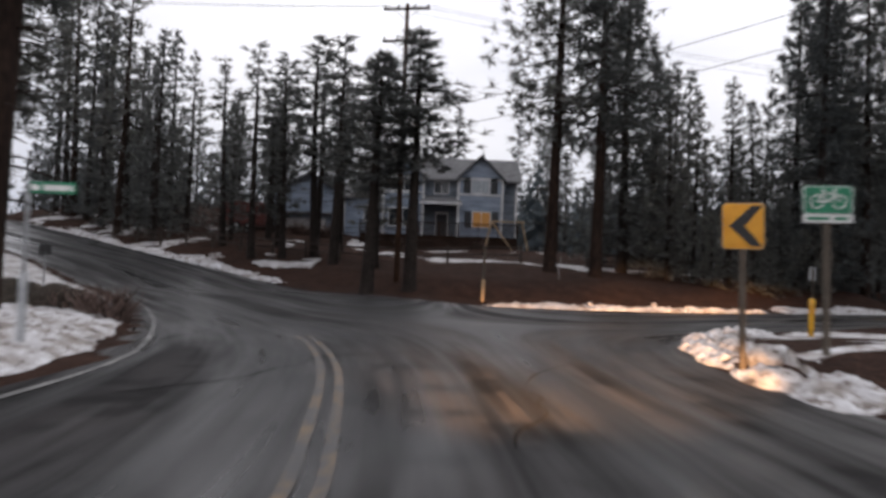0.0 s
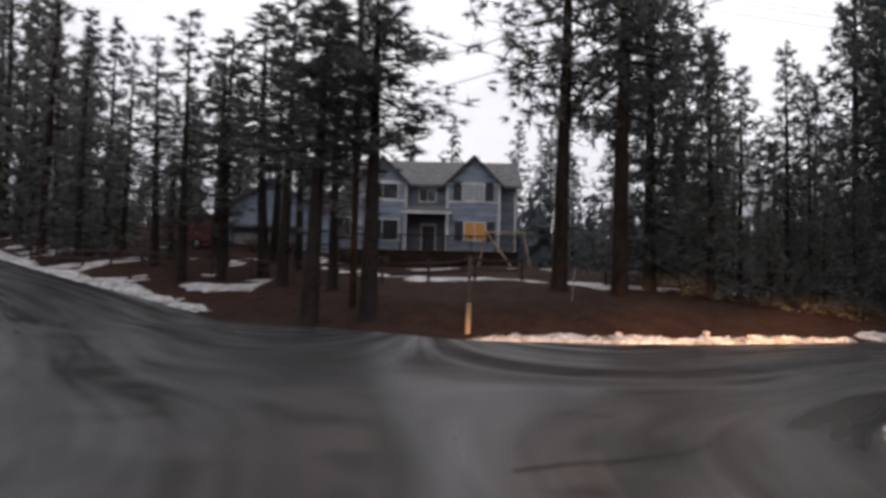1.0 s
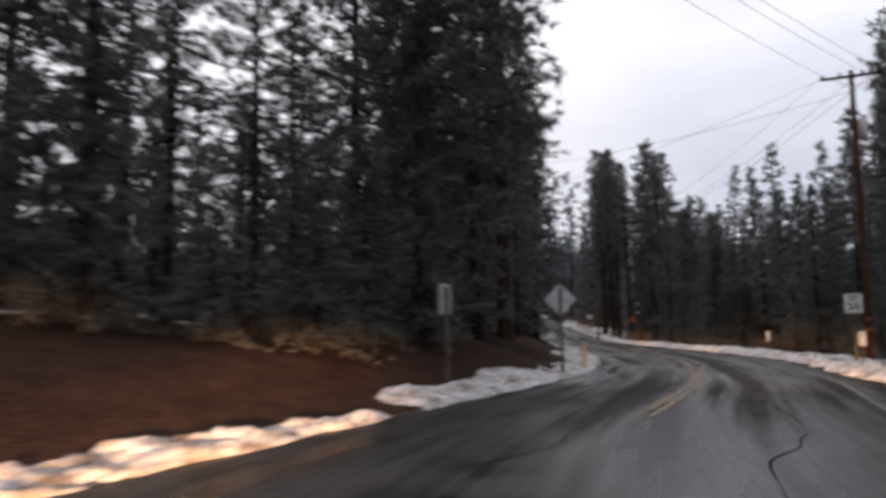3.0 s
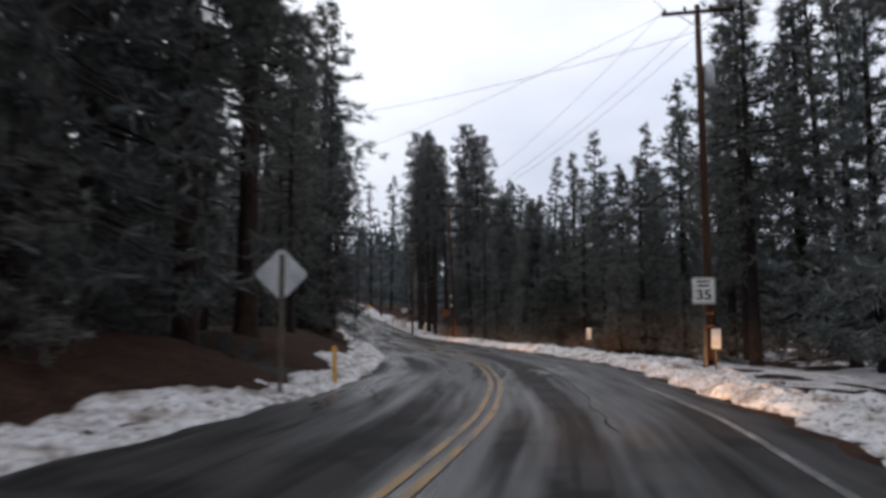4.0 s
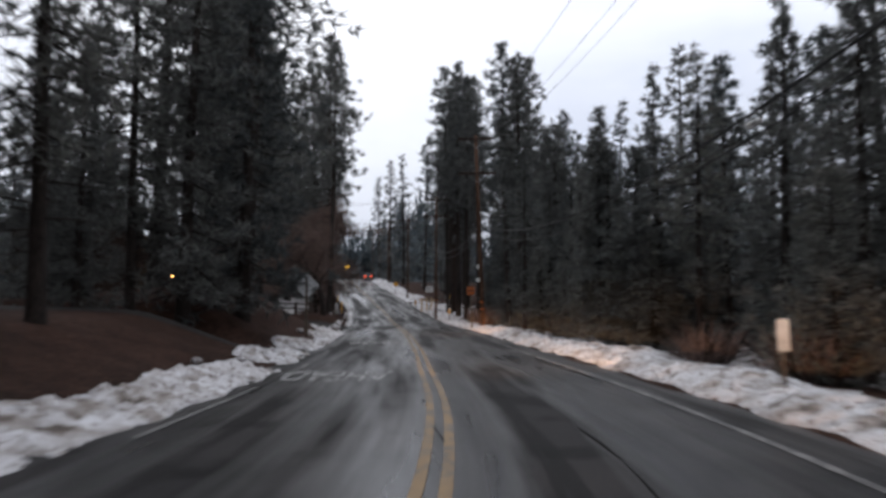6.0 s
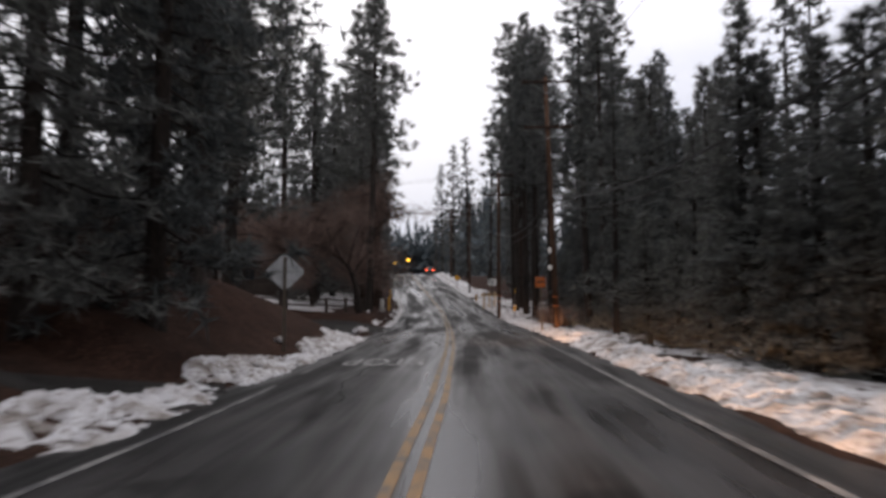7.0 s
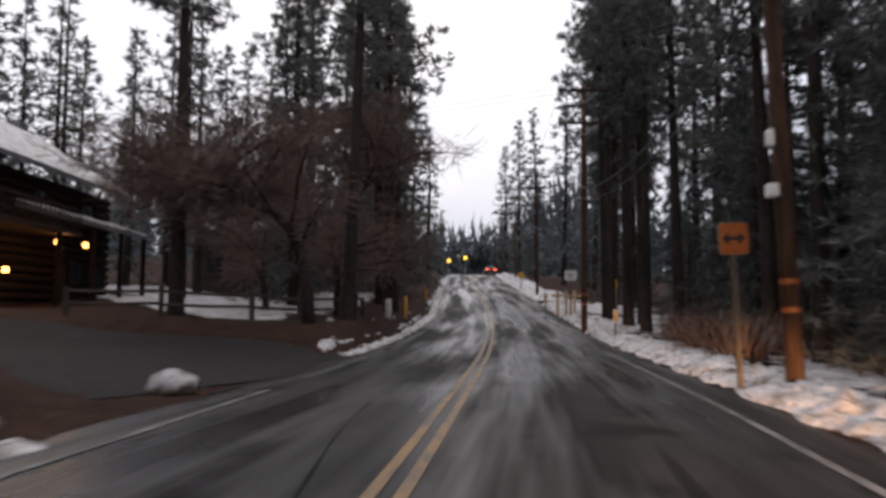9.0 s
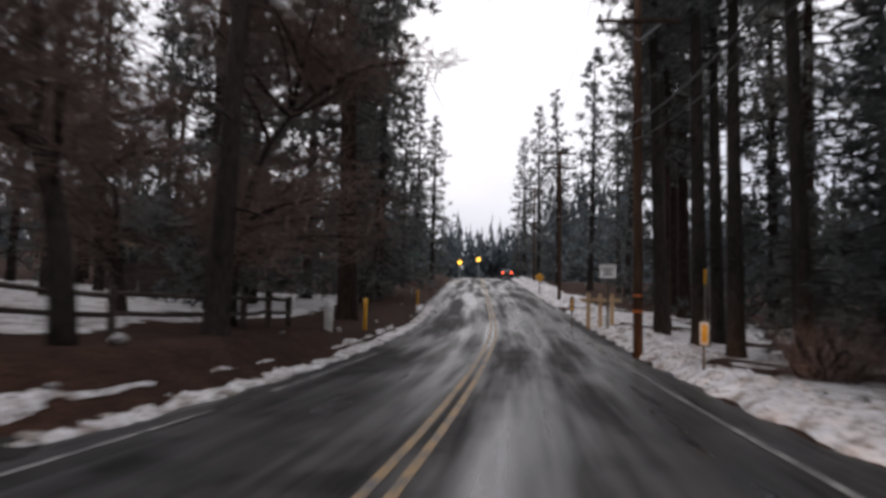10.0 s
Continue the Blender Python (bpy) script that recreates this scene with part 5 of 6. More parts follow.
def delineator(x, y, yaw, body, face, w, h, label, reflect=0.3, stalk=False):
    g0 = gz(x, y)
    ob = thing("delineator", label, "road marker", pose(x, y, g0, tree_rng.gauss(0, 1.2), tree_rng.gauss(0, 1.2), yaw), "roadside markers")
    if stalk:
        part("post", Geo().box((0, 0, h / 2 - 0.2), (0.05, 0.035, h + 0.4), None, 0.006), POST_WOOD, ob)
        part("plate", Geo().prism(rect(w, reflect, h - reflect / 2, 0.02), -0.034, -0.022), face, ob, "pale reflective plate")
    else:
        part("post", Geo().tube([(0, 0, -0.3), (0, 0, h * 0.5), (0, 0, h), (0, 0, h + 0.02)], [w / 2, w / 2, w / 2, w / 4], 10), body, ob, smooth=True)
        part("reflector", Geo().tube([(0, 0, h * 0.62), (0, 0, h * 0.62 + reflect * 0.7)], w / 2 + 0.004, 10, False), face, ob, "reflective collar")
    return ob


delineator(9.9, 20.8, -10, MARKER_YELLOW, SIGN_YELLOW, 0.15, 1.0, "yellow plastic marker post in the snow", 0.3)
delineator(30.8, 49.6, -45, MARKER_YELLOW, SIGN_YELLOW, 0.10, 1.0, "yellow plastic marker post in the snow bank", 0.3)
delineator(37.9, 43.3, -50, MARKER_WHITE, MARKER_WHITE, 0.24, 1.25, "white plastic utility marker beside the pole", 0.5, True)
delineator(48.8, 53.5, -48, MARKER_WHITE, MARKER_WHITE, 0.20, 1.25, "white reflective marker on a thin stake", 0.52, True)
ob = delineator(86.0, 98.2, -33, MARKER_WHITE, MARKER_WHITE, 0.20, 1.2, "white marker plate with a yellow field and a tall snow rod", 0.52, True)
part("field", Geo().prism(rect(0.13, 0.4, 0.94, 0.01), -0.04, -0.036), MARKER_YELLOW, ob, "yellow reflective field")
part("rod", Geo().tube([(0.03, 0.02, -0.2), (0.03, 0.02, 2.3)], 0.012, 6), STEEL, ob)
part("tip", Geo().tube([(0.03, 0.02, 2.05), (0.03, 0.02, 2.4)], 0.022, 6), MARKER_YELLOW, ob, "amber tip")
delineator(84.9, 112.7, -33, MARKER_YELLOW, SIGN_YELLOW, 0.14, 1.15, "yellow marker post on the snowy verge", 0.4)
delineator(82.1, 109.8, -33, MARKER_WHITE, MARKER_WHITE, 0.3, 0.95, "grey-white utility pedestal on the verge", 0.2)
delineator(97.9, 130.6, -33, MARKER_YELLOW, SIGN_YELLOW, 0.14, 1.1, "yellow marker post on the far verge", 0.4)
# three-dot object marker before the white sign
ob = thing("object_marker", "narrow marker with three yellow reflectors on a stake", "road marker", pose(95.1, 112.6, gz(95.1, 112.6), 0, 0, -33))
part("post", Geo().box((0, 0, 0.7), (0.06, 0.04, 1.9)), POST_WOOD, ob)
plate = part("plate", Geo().box((0, -0.03, 1.3), (0.2, 0.02, 0.62)), SIGN_BLACK, ob)
for dz in (-0.2, 0, 0.2):
    part("reflector", Geo().tube([(0, -0.045, 1.3 + dz), (0, -0.03, 1.3 + dz)], 0.08, 12), SIGN_YELLOW, plate)
# timber braces beside the white sign
ob = thing("timber_frame", "weathered timber posts and braces behind the white sign", "fence", pose(97.4, 113.2, gz(97.4, 113.2), 0, 0, -33))
for dx in (-0.55, 0, 0.55):
    part("post", Geo().box((dx, 0, 0.7), (0.16, 0.16, 1.8), None, 0.015), NEW_WOOD, ob)
part("rail", Geo().box((0, -0.1, 1.3), (1.9, 0.06, 0.16), None, 0.01), NEW_WOOD, ob)
# pale post at the foot of the bank by the house
ob = thing("stake", "pale squared wooden post standing at the roadside", "post", pose(2.0, 37.5, gz(2.0, 37.5), 0, 1.0, 8))
part("post", Geo().box((0, 0, 1.1), (0.10, 0.10, 3.2), None, 0.01), POST_WOOD, ob)
part("sleeve", Geo().box((0, 0, 0.5), (0.14, 0.14, 1.1), None, 0.01), NEW_WOOD, ob, "pale boards round its foot")
ob = thing("stake", "thin bent marker stake on the bank", "post", pose(6.2, 41.4, gz(6.2, 41.4), 0, 3, 0))
part("rod", Geo().tube([(0, 0, -0.2), (0.01, 0, 0.8), (0.06, 0, 1.3)], 0.014, 5), STEEL, ob)


# ---- utility poles and wires ----
def utility_pole(x, y, h, yaw, label, arms=(0.35,), bands=False, boxes=False, lean=0.0, can=False):
    g0 = gz(x, y)
    ob = thing("utility_pole", label, "utility pole", pose(x, y, g0, 0, lean, yaw), "poles along the road")
    part("pole", Geo().tube([(0, 0, -0.5), (0, 0, h * 0.3), (0, 0, h * 0.7), (0, 0, h)], [0.145, 0.14, 0.12, 0.10], 12), POLE_WOOD, ob, smooth=True)
    for a in arms:
        arm = part("crossarm", Geo().box((0, -0.13, h - a), (2.5, 0.1, 0.12), None, 0.01), DARK_WOOD, ob)
        for dx in (-1.15, -0.45, 0.45, 1.15):
            part("insulator", Geo().tube([(dx, -0.13, h - a + 0.06), (dx, -0.13, h - a + 0.14), (dx, -0.13, h - a + 0.22)], [0.035, 0.06, 0.03], 8), IRON, arm)
        for s in (-1, 1):
            part("brace", Geo().tube([(s * 0.7, -0.13, h - a - 0.05), (0, -0.13, h - a - 0.6)], 0.018, 5), STEEL, ob)
    if can:
        part("transformer", Geo().tube([(0.3, 0.0, h - 3.2), (0.3, 0, h - 3.1), (0.3, 0, h - 2.3), (0.3, 0, h - 2.2)], [0.16, 0.2, 0.2, 0.12], 12), STEEL, ob, smooth=True)
    if bands:
        for z in (1.3, 1.75):
            part("reflective_band", Geo().tube([(0, 0, z), (0, 0, z + 0.09)], 0.148, 12, False), SIGN_ORANGE, ob, "orange reflective band")
    if boxes:
        part("meter_box", Geo().box((-0.22, -0.1, 3.25), (0.17, 0.15, 0.22), None, 0.02), MARKER_WHITE, ob, "pale grey meter box")
        part("meter_box", Geo().box((-0.2, -0.1, 4.1), (0.11, 0.11, 0.28), None, 0.02), MARKER_WHITE, ob, "pale grey meter box")
    return ob


POLES = [(-2.35, 40.6, 14.6, -10), (45.0, 46.4, 12.9, -60), (73.9, 83.0, 12.9, -36), (88.6, 102.6, 11.9, -36), (110.5, 131.0, 11.9, -36), (136, 165, 12.5, -36), (160, 199, 12.5, -36)]
utility_pole(*POLES[0], "wooden utility pole with two crossarms among the pines", (0.3, 2.0))
utility_pole(*POLES[1], "reddish wooden utility pole with crossarm and orange bands", (0.3,), True, can=True)
utility_pole(*POLES[2], "reddish wooden utility pole with meter boxes and orange bands", (0.3, 2.6), True, True, lean=-2.2)
utility_pole(*POLES[3], "wooden utility pole with two crossarms by the road", (0.3, 1.9), True)
for p in POLES[4:]:
    utility_pole(*p, "distant wooden utility pole with two crossarms", (0.3, 1.4))


def wire(a, b, sag, r=0.009, name="cable"):
    a, b = Vector(a), Vector(b)
    g = Geo()
    n = 22
    g.tube([a.lerp(b, i / n) - Vector((0, 0, sag * 4 * (i / n) * (1 - i / n))) for i in range(n + 1)], r, 5, False)
    return tagged(new(name, g.mesh(name, IRON)), "thin black overhead cable between the poles", "cable", "overhead cables")


def arm_point(p, dx, down):
    x, y, h, yaw = p
    return (x + dx * math.cos(radians(yaw)), y + dx * math.sin(radians(yaw)), gz(x, y) + h - down)


for a, b in zip(POLES, POLES[1:]):
    for dx in (-1.15, 0.45, 1.15):
        wire(arm_point(a, dx, 0.1), arm_point(b, dx, 0.1), 0.9)
    if a[0] > 40:
        sag = 2.0 if a is POLES[1] else 1.0
        wire(arm_point(a, -0.2, a[2] - 6.9), arm_point(b, -0.2, b[2] - 6.9), sag, 0.03)
        wire(arm_point(a, -0.2, a[2] - 6.4), arm_point(b, -0.2, b[2] - 6.4), sag, 0.018)
for dx in (-1.15, 1.15):
    wire((-44 + dx, 30, 13.5), arm_point(POLES[0], dx, 0.1), 1.0)
for z0, z1 in ((8.6, 11.4), (9.6, 12.7)):
    wire((-2.3, 40.5, z0), (19.8, 20.4, z1), 0.5, 0.014)
wire(arm_point(POLES[1], -1.1, 0.2), (60, 96, 15), 1.0)
wire(arm_point(POLES[1], 0.3, 0.9), (42, 80, 13.5), 1.0)

for dx in (-1.15, 0.45):
    wire(arm_point(POLES[3], dx, 0.1), (70 + dx, 130, 12.5), 0.8)
ob = thing("splice_closure", "white splice closure strung on the thick black cable", "cable fitting", look((52.0, 55.3, 5.3), (53.0, 56.6, 5.22)))
part("sleeve", Geo().tube([(0, 0, 0.3), (0, 0, 0.24), (0, 0, -0.24), (0, 0, -0.3)], [0.03, 0.075, 0.075, 0.03], 10), MARKER_WHITE, ob, smooth=True)
for dz in (-0.2, 0.2):
    part("clamp", Geo().tube([(0, 0, dz - 0.02), (0, 0, dz + 0.02)], 0.085, 10), IRON, ob)


# ---- fences ----
def rail_fence(points, label, height_=1.1, step=2.6):
    ob = thing("rail_fence", label, "fence", None, "split-rail fences")
    run = []
    for (ax, ay), (bx, by) in zip(points, points[1:]):
        n = max(1, round(math.hypot(bx - ax, by - ay) / step))
        run += [(ax + (bx - ax) * i / n, ay + (by - ay) * i / n) for i in range(n)]
    run.append(points[-1])
    rng = random.Random(len(run))
    tops = []
    for x, y in run:
        z = gz(x, y)
        t = height_ * rng.uniform(0.95, 1.1)
        part("post", Geo().box((x, y, z + t / 2 - 0.15), (0.15, 0.15, t + 0.3), None, 0.02), FENCE_WOOD, ob)
        tops.append((x, y, z))
    for a, b in zip(tops, tops[1:]):
        for k in (0.45, 0.88):
            d = rng.gauss(0, 0.03)
            part("rail", Geo().tube([(a[0], a[1], a[2] + height_ * k + d), ((a[0] + b[0]) / 2, (a[1] + b[1]) / 2, (a[2] + b[2]) / 2 + height_ * k - 0.02), (b[0], b[1], b[2] + height_ * k - d)], 0.06, 6), FENCE_WOOD, ob)
    return ob


rail_fence([(-26, 61.5), (-14, 54), (-2, 50.0), (5, 49.5)], "weathered split-rail fence in front of the house")
rail_fence([(9.5, 51), (16, 52.5), (24, 57), (33, 64)], "weathered split-rail fence through the pines")
rail_fence([(66.5, 104), (72.0, 101.8), (76.8, 104.6), (81, 110.5)], "weathered split-rail fence round the snowy yard", 0.95)


# ---- blue-grey house ----
HZ = 3.25


def window(parent, x, z, w, h, y, pane, label, shutters=False, frame_mat=None):
    win = part("window", Geo().box((x, y - 0.01, z), (w, 0.05, h)), pane, parent, label)
    t = 0.09
    for cx, cz, sx, sz in ((x, z + h / 2 + t / 2, w + 2 * t, t), (x, z - h / 2 - t / 2, w + 2 * t, t), (x - w / 2 - t / 2, z, t, h), (x + w / 2 + t / 2, z, t, h), (x, z, 0.05, h)):
        part("frame", Geo().box((cx, y - 0.03, cz), (sx, 0.09, sz), None, 0.006), frame_mat or TRIM, win)
    if shutters:
        for s in (-1, 1):
            part("shutter", Geo().box((x + s * (w / 2 + t + 0.36), y - 0.03, z), (0.62, 0.06, h + 0.16), None, 0.01), SHUTTER, parent)
    return win


house = thing("house", "two-storey blue-grey house with white trim and twin gables", "house")
Y = 68.7


def gable_block(x0, x1, y0, y1, z0, eave, apex, wall_mat, name="wall"):
    """A block with a gable to the front; its roof slopes left and right."""
    xm = (x0 + x1) / 2
    part(name, Geo().prism([(x0, z0), (x1, z0), (x1, eave), (xm, apex), (x0, eave)], y0, y1), wall_mat, house)
    for s, xe in ((-1, x0), (1, x1)):
        g = Geo()
        k = (apex - eave) / abs(xm - xe)
        ex, ez = xe + s * 0.35, eave - 0.35 * k
        vs = []
        for yy in (y0 - 0.4, y1):
            vs += [(xm, yy, apex + 0.03), (ex, yy, ez + 0.03), (ex, yy, ez + 0.19), (xm, yy, apex + 0.21)]
        g.add(vs, [(0, 1, 2, 3), (7, 6, 5, 4), (1, 0, 4, 5), (2, 1, 5, 6), (3, 2, 6, 7), (0, 3, 7, 4)])
        part("roof", g, SHINGLE, house)
        part("bargeboard", Geo().add([(xm, y0 - 0.43, apex - 0.06), (ex, y0 - 0.43, ez - 0.06), (ex, y0 - 0.43, ez + 0.17), (xm, y0 - 0.43, apex + 0.18),
                                      (xm, y0 - 0.40, apex - 0.06), (ex, y0 - 0.40, ez - 0.06), (ex, y0 - 0.40, ez + 0.17), (xm, y0 - 0.40, apex + 0.18)],
                                     [(0, 1, 2, 3), (7, 6, 5, 4), (0, 4, 5, 1), (2, 6, 7, 3), (1, 5, 6, 2), (3, 7, 4, 0)]), SHUTTER, house)


part("foundation", Geo().box((-4.4, Y + 5.2, HZ - 0.4), (21.8, 9.2, 2.2)), GRAVEL, house)
part("wall", Geo().box((0.5, Y + 5.4, HZ + 3.6), (11.9, 8.4, 6.2)), SIDING_DARK, house, "recessed slate-blue centre wall")
# main roof with its ridge along the front
g = Geo()
g.add([(-7.4, Y + 0.7, 9.75), (6.9, Y + 0.7, 9.75), (6.9, Y + 5.4, 12.3), (-7.4, Y + 5.4, 12.3), (-7.4, Y + 10.1, 9.75), (6.9, Y + 10.1, 9.75),
       (-7.4, Y + 0.7, 9.95), (6.9, Y + 0.7, 9.95), (6.9, Y + 5.4, 12.5), (-7.4, Y + 5.4, 12.5), (-7.4, Y + 10.1, 9.95), (6.9, Y + 10.1, 9.95)],
      [(6, 7, 8, 9), (9, 8, 11, 10), (0, 3, 2, 1), (3, 4, 5, 2), (0, 1, 7, 6), (4, 10, 11, 5), (1, 2, 8, 7), (2, 5, 11, 8), (0, 6, 9, 3), (3, 9, 10, 4)])
part("roof", g, SHINGLE, house)
gable_block(1.2, 5.1, Y, Y + 5.0, HZ, 9.95, 11.9, SIDING)
gable_block(-5.4, -1.9, Y, Y + 5.0, HZ, 9.95, 11.7, SIDING)
for x in (1.2, 5.1, -5.4, -1.9):
    part("corner_trim", Geo().box((x, Y - 0.01, HZ + 3.3), (0.2, 0.1, 6.7)), TRIM, house)
for xa, xb in ((1.2, 5.1), (-5.4, -1.9)):
    part("band", Geo().box(((xa + xb) / 2, Y - 0.02, 9.9), (xb - xa, 0.08, 0.16)), TRIM, house)
    part("band", Geo().box(((xa + xb) / 2, Y - 0.02, 8.55), (xb - xa, 0.08, 0.14)), TRIM, house)
window(house, 3.15, 9.35, 1.5, 1.25, Y, CURTAIN, "upper window with pale curtain", True)
window(house, 3.3, 6.35, 1.5, 1.3, Y, WARM_WINDOW, "lower window glowing amber behind its blind", True)
window(house, -3.65, 9.35, 2.2, 1.25, Y, GLASS, "dark upper window")
window(house, -3.65, 6.35, 2.4, 1.5, Y, GLASS, "dark lower window")
part("corner_trim", Geo().box((6.42, Y + 1.2, HZ + 3.3), (0.16, 0.16, 6.4)), TRIM, house)
window(house, -0.3, 9.2, 1.2, 1.0, Y + 1.2, GLASS, "dark centre window")
# porch roof and front door
g = Geo()
g.add([(-2.1, Y - 1.0, 7.55), (1.5, Y - 1.0, 7.55), (1.5, Y + 1.2, 8.25), (-2.1, Y + 1.2, 8.25), (-2.1, Y - 1.0, 7.75), (1.5, Y - 1.0, 7.75), (1.5, Y + 1.2, 8.45), (-2.1, Y + 1.2, 8.45)],
      [(4, 5, 6, 7), (3, 2, 1, 0), (0, 1, 5, 4), (1, 2, 6, 5), (3, 0, 4, 7)])
part("porch_roof", g, SHINGLE, house)
part("fascia", Geo().box((-0.3, Y - 1.02, 7.62), (3.7, 0.06, 0.2)), TRIM, house)
for x in (-1.9, 1.25):
    part("porch_post", Geo().box((x, Y - 0.85, 6.1), (0.16, 0.16, 2.9), None, 0.01), TRIM, house)
door = part("door", Geo().box((-0.2, Y + 1.17, 5.75), (0.95, 0.08, 2.1), None, 0.01), SHUTTER, house, "dark front door")
part("door_frame", Geo().box((-0.2, Y + 1.19, 5.85), (1.2, 0.06, 2.35)), TRIM, door)
# deck with its rail
part("deck", Geo().box((-0.4, Y - 2.0, 4.55), (13.2, 4.0, 0.18), None, 0.01), DARK_WOOD, house)
part("deck_skirt", Geo().box((-0.4, Y - 3.9, 3.85), (13.2, 0.08, 1.4)), DARK_WOOD, house)
part("hand_rail", Geo().box((-0.4, Y - 3.95, 5.7), (13.2, 0.12, 0.08), None, 0.01), DARK_WOOD, house)
for i in range(9):
    part("rail_post", Geo().box((-6.95 + i * 1.64, Y - 3.95, 5.2), (0.1, 0.1, 1.1), None, 0.01), DARK_WOOD, house)
for i in range(66):
    part("baluster", Geo().box((-6.9 + i * 0.2, Y - 3.95, 5.15), (0.05, 0.04, 0.95)), DARK_WOOD, house)
# garage wing
gable_block(-15.2, -8.9, Y + 0.3, Y + 8.5, HZ, 8.0, 9.8, SIDING)
part("wall", Geo().box((-7.2, Y + 4.6, HZ + 2.6), (3.6, 7.6, 4.4)), SIDING, house)
g = Geo()
g.add([(-9.2, Y + 0.6, 7.9), (-5.2, Y + 0.6, 7.9), (-5.2, Y + 4.6, 9.6), (-9.2, Y + 4.6, 9.6), (-9.2, Y + 0.6, 8.1), (-5.2, Y + 0.6, 8.1), (-5.2, Y + 4.6, 9.8), (-9.2, Y + 4.6, 9.8)], [(4, 5, 6, 7), (3, 2, 1, 0), (0, 1, 5, 4), (1, 2, 6, 5), (3, 0, 4, 7)])
part("roof", g, SHINGLE, house)
gd = part("garage_door", Geo().box((-12.6, Y + 0.27, 4.75), (4.2, 0.08, 2.3)), TRIM, house, "pale sectional garage door")
for i in range(4):
    part("door_panel", Geo().box((-12.6, Y + 0.215, 3.95 + i * 0.55), (4.1, 0.03, 0.5), None, 0.01), TRIM, gd)
part("garage_hood", Geo().box((-12.4, Y - 0.1, 6.35), (5.4, 1.0, 0.18)), SHINGLE, house)
for x in (-15.2, -8.9):
    part("corner_trim", Geo().box((x, Y + 0.29, HZ + 2.4), (0.24, 0.1, 4.9)), TRIM, house)
window(house, -6.6, 6.6, 1.0, 1.3, Y + 0.8, GLASS, "dark wing window")

# slanting timber play frame in front of the deck
ob = thing("play_frame", "yellowish slanting timber play frame on the lawn", "play frame", pose(3.9, 63.4, gz(3.9, 63.4)))
for xa, xb in ((0.0, 1.9), (0.0, -0.5), (2.5, 3.1)):
    part("leg", Geo().tube([(xa, 0, 2.3), (xb, 0.3, -0.2)], 0.07, 6), NEW_WOOD, ob)
part("beam", Geo().tube([(-0.2, 0, 2.3), (2.7, 0, 2.3)], 0.07, 6), NEW_WOOD, ob)

# red trailer by the garage
ob = thing("trailer", "dull red enclosed trailer parked beside the garage", "trailer", pose(-17.0, 66.5, gz(-17, 66.5), 0, 0, 4))
part("body", Geo().box((0, 0, 1.35), (3.6, 2.0, 1.9), None, 0.06), RED_PAINT, ob)
part("roof_cap", Geo().box((0, 0, 2.33), (3.5, 1.9, 0.08), None, 0.02), RED_PAINT, ob)
for x in (-0.5, 0.5):
    w = part("wheel", Geo().tube([(x, -1.1, 0.33), (x, -0.88, 0.33)], 0.33, 16), RUBBER, ob)
    part("rim", Geo().tube([(x, -1.12, 0.33), (x, -1.0, 0.33)], 0.18, 12), STEEL, w)
part("drawbar", Geo().box((2.2, 0, 0.5), (1.0, 0.1, 0.1)), IRON, ob)

# ---- log lodge ----
CX, CY = 62.4, 108.6
CYAW = math.degrees(math.atan2(20.0, 13.0))
CZ = gz(66, 114) - 0.2
lodge = thing("log_lodge", "dark two-storey log lodge with snow on its roof", "house", pose(CX, CY, CZ, 0, 0, CYAW))
E = 7.6 - CZ
part("wall", Geo().box((8.8, 5.2, E / 2 - 0.3), (17.0, 9.2, E + 0.2)), LOG, lodge)
for i in range(int(E / 0.42)):
    part("log", Geo().tube([(0.3, 0.56, 0.25 + i * 0.42), (17.3, 0.56, 0.25 + i * 0.42)], 0.2, 8), LOG, lodge)
g = Geo()
rz_ = E + 3.4
g.add([(-0.6, -0.6, E - 0.15), (18.0, -0.6, E - 0.15), (18.0, 5.2, rz_), (-0.6, 5.2, rz_), (-0.6, 11, E - 0.15), (18.0, 11, E - 0.15),
       (-0.6, -0.6, E + 0.07), (18.0, -0.6, E + 0.07), (18.0, 5.2, rz_ + 0.22), (-0.6, 5.2, rz_ + 0.22), (-0.6, 11, E + 0.07), (18.0, 11, E + 0.07)],
      [(6, 7, 8, 9), (9, 8, 11, 10), (0, 3, 2, 1), (3, 4, 5, 2), (0, 1, 7, 6), (4, 10, 11, 5), (1, 2, 8, 7), (2, 5, 11, 8), (0, 6, 9, 3), (3, 9, 10, 4)])
part("roof", g, SHINGLE, lodge)
g = Geo()
n = 48
for i in range(n + 1):
    x = -0.5 + 18.4 * i / n
    for j in range(9):
        k = j / 8
        g.v.append((x, -0.55 + 5.7 * k, E + 0.09 + (rz_ - E + 0.15) * k + 0.14 * min(1, 6 * k * (1 - k) + 0.35) * (0.7 + 0.5 * noise.noise(Vector((x * 0.6, k * 4, 2))))))
for i in range(n):
    for j in range(8):
        a = i * 9 + j
        g.f.append((a, a + 9, a + 10, a + 1))
part("roof_snow", g, SNOW, lodge, "blanket of snow on the roof", True)
PZ = 5.2 - CZ
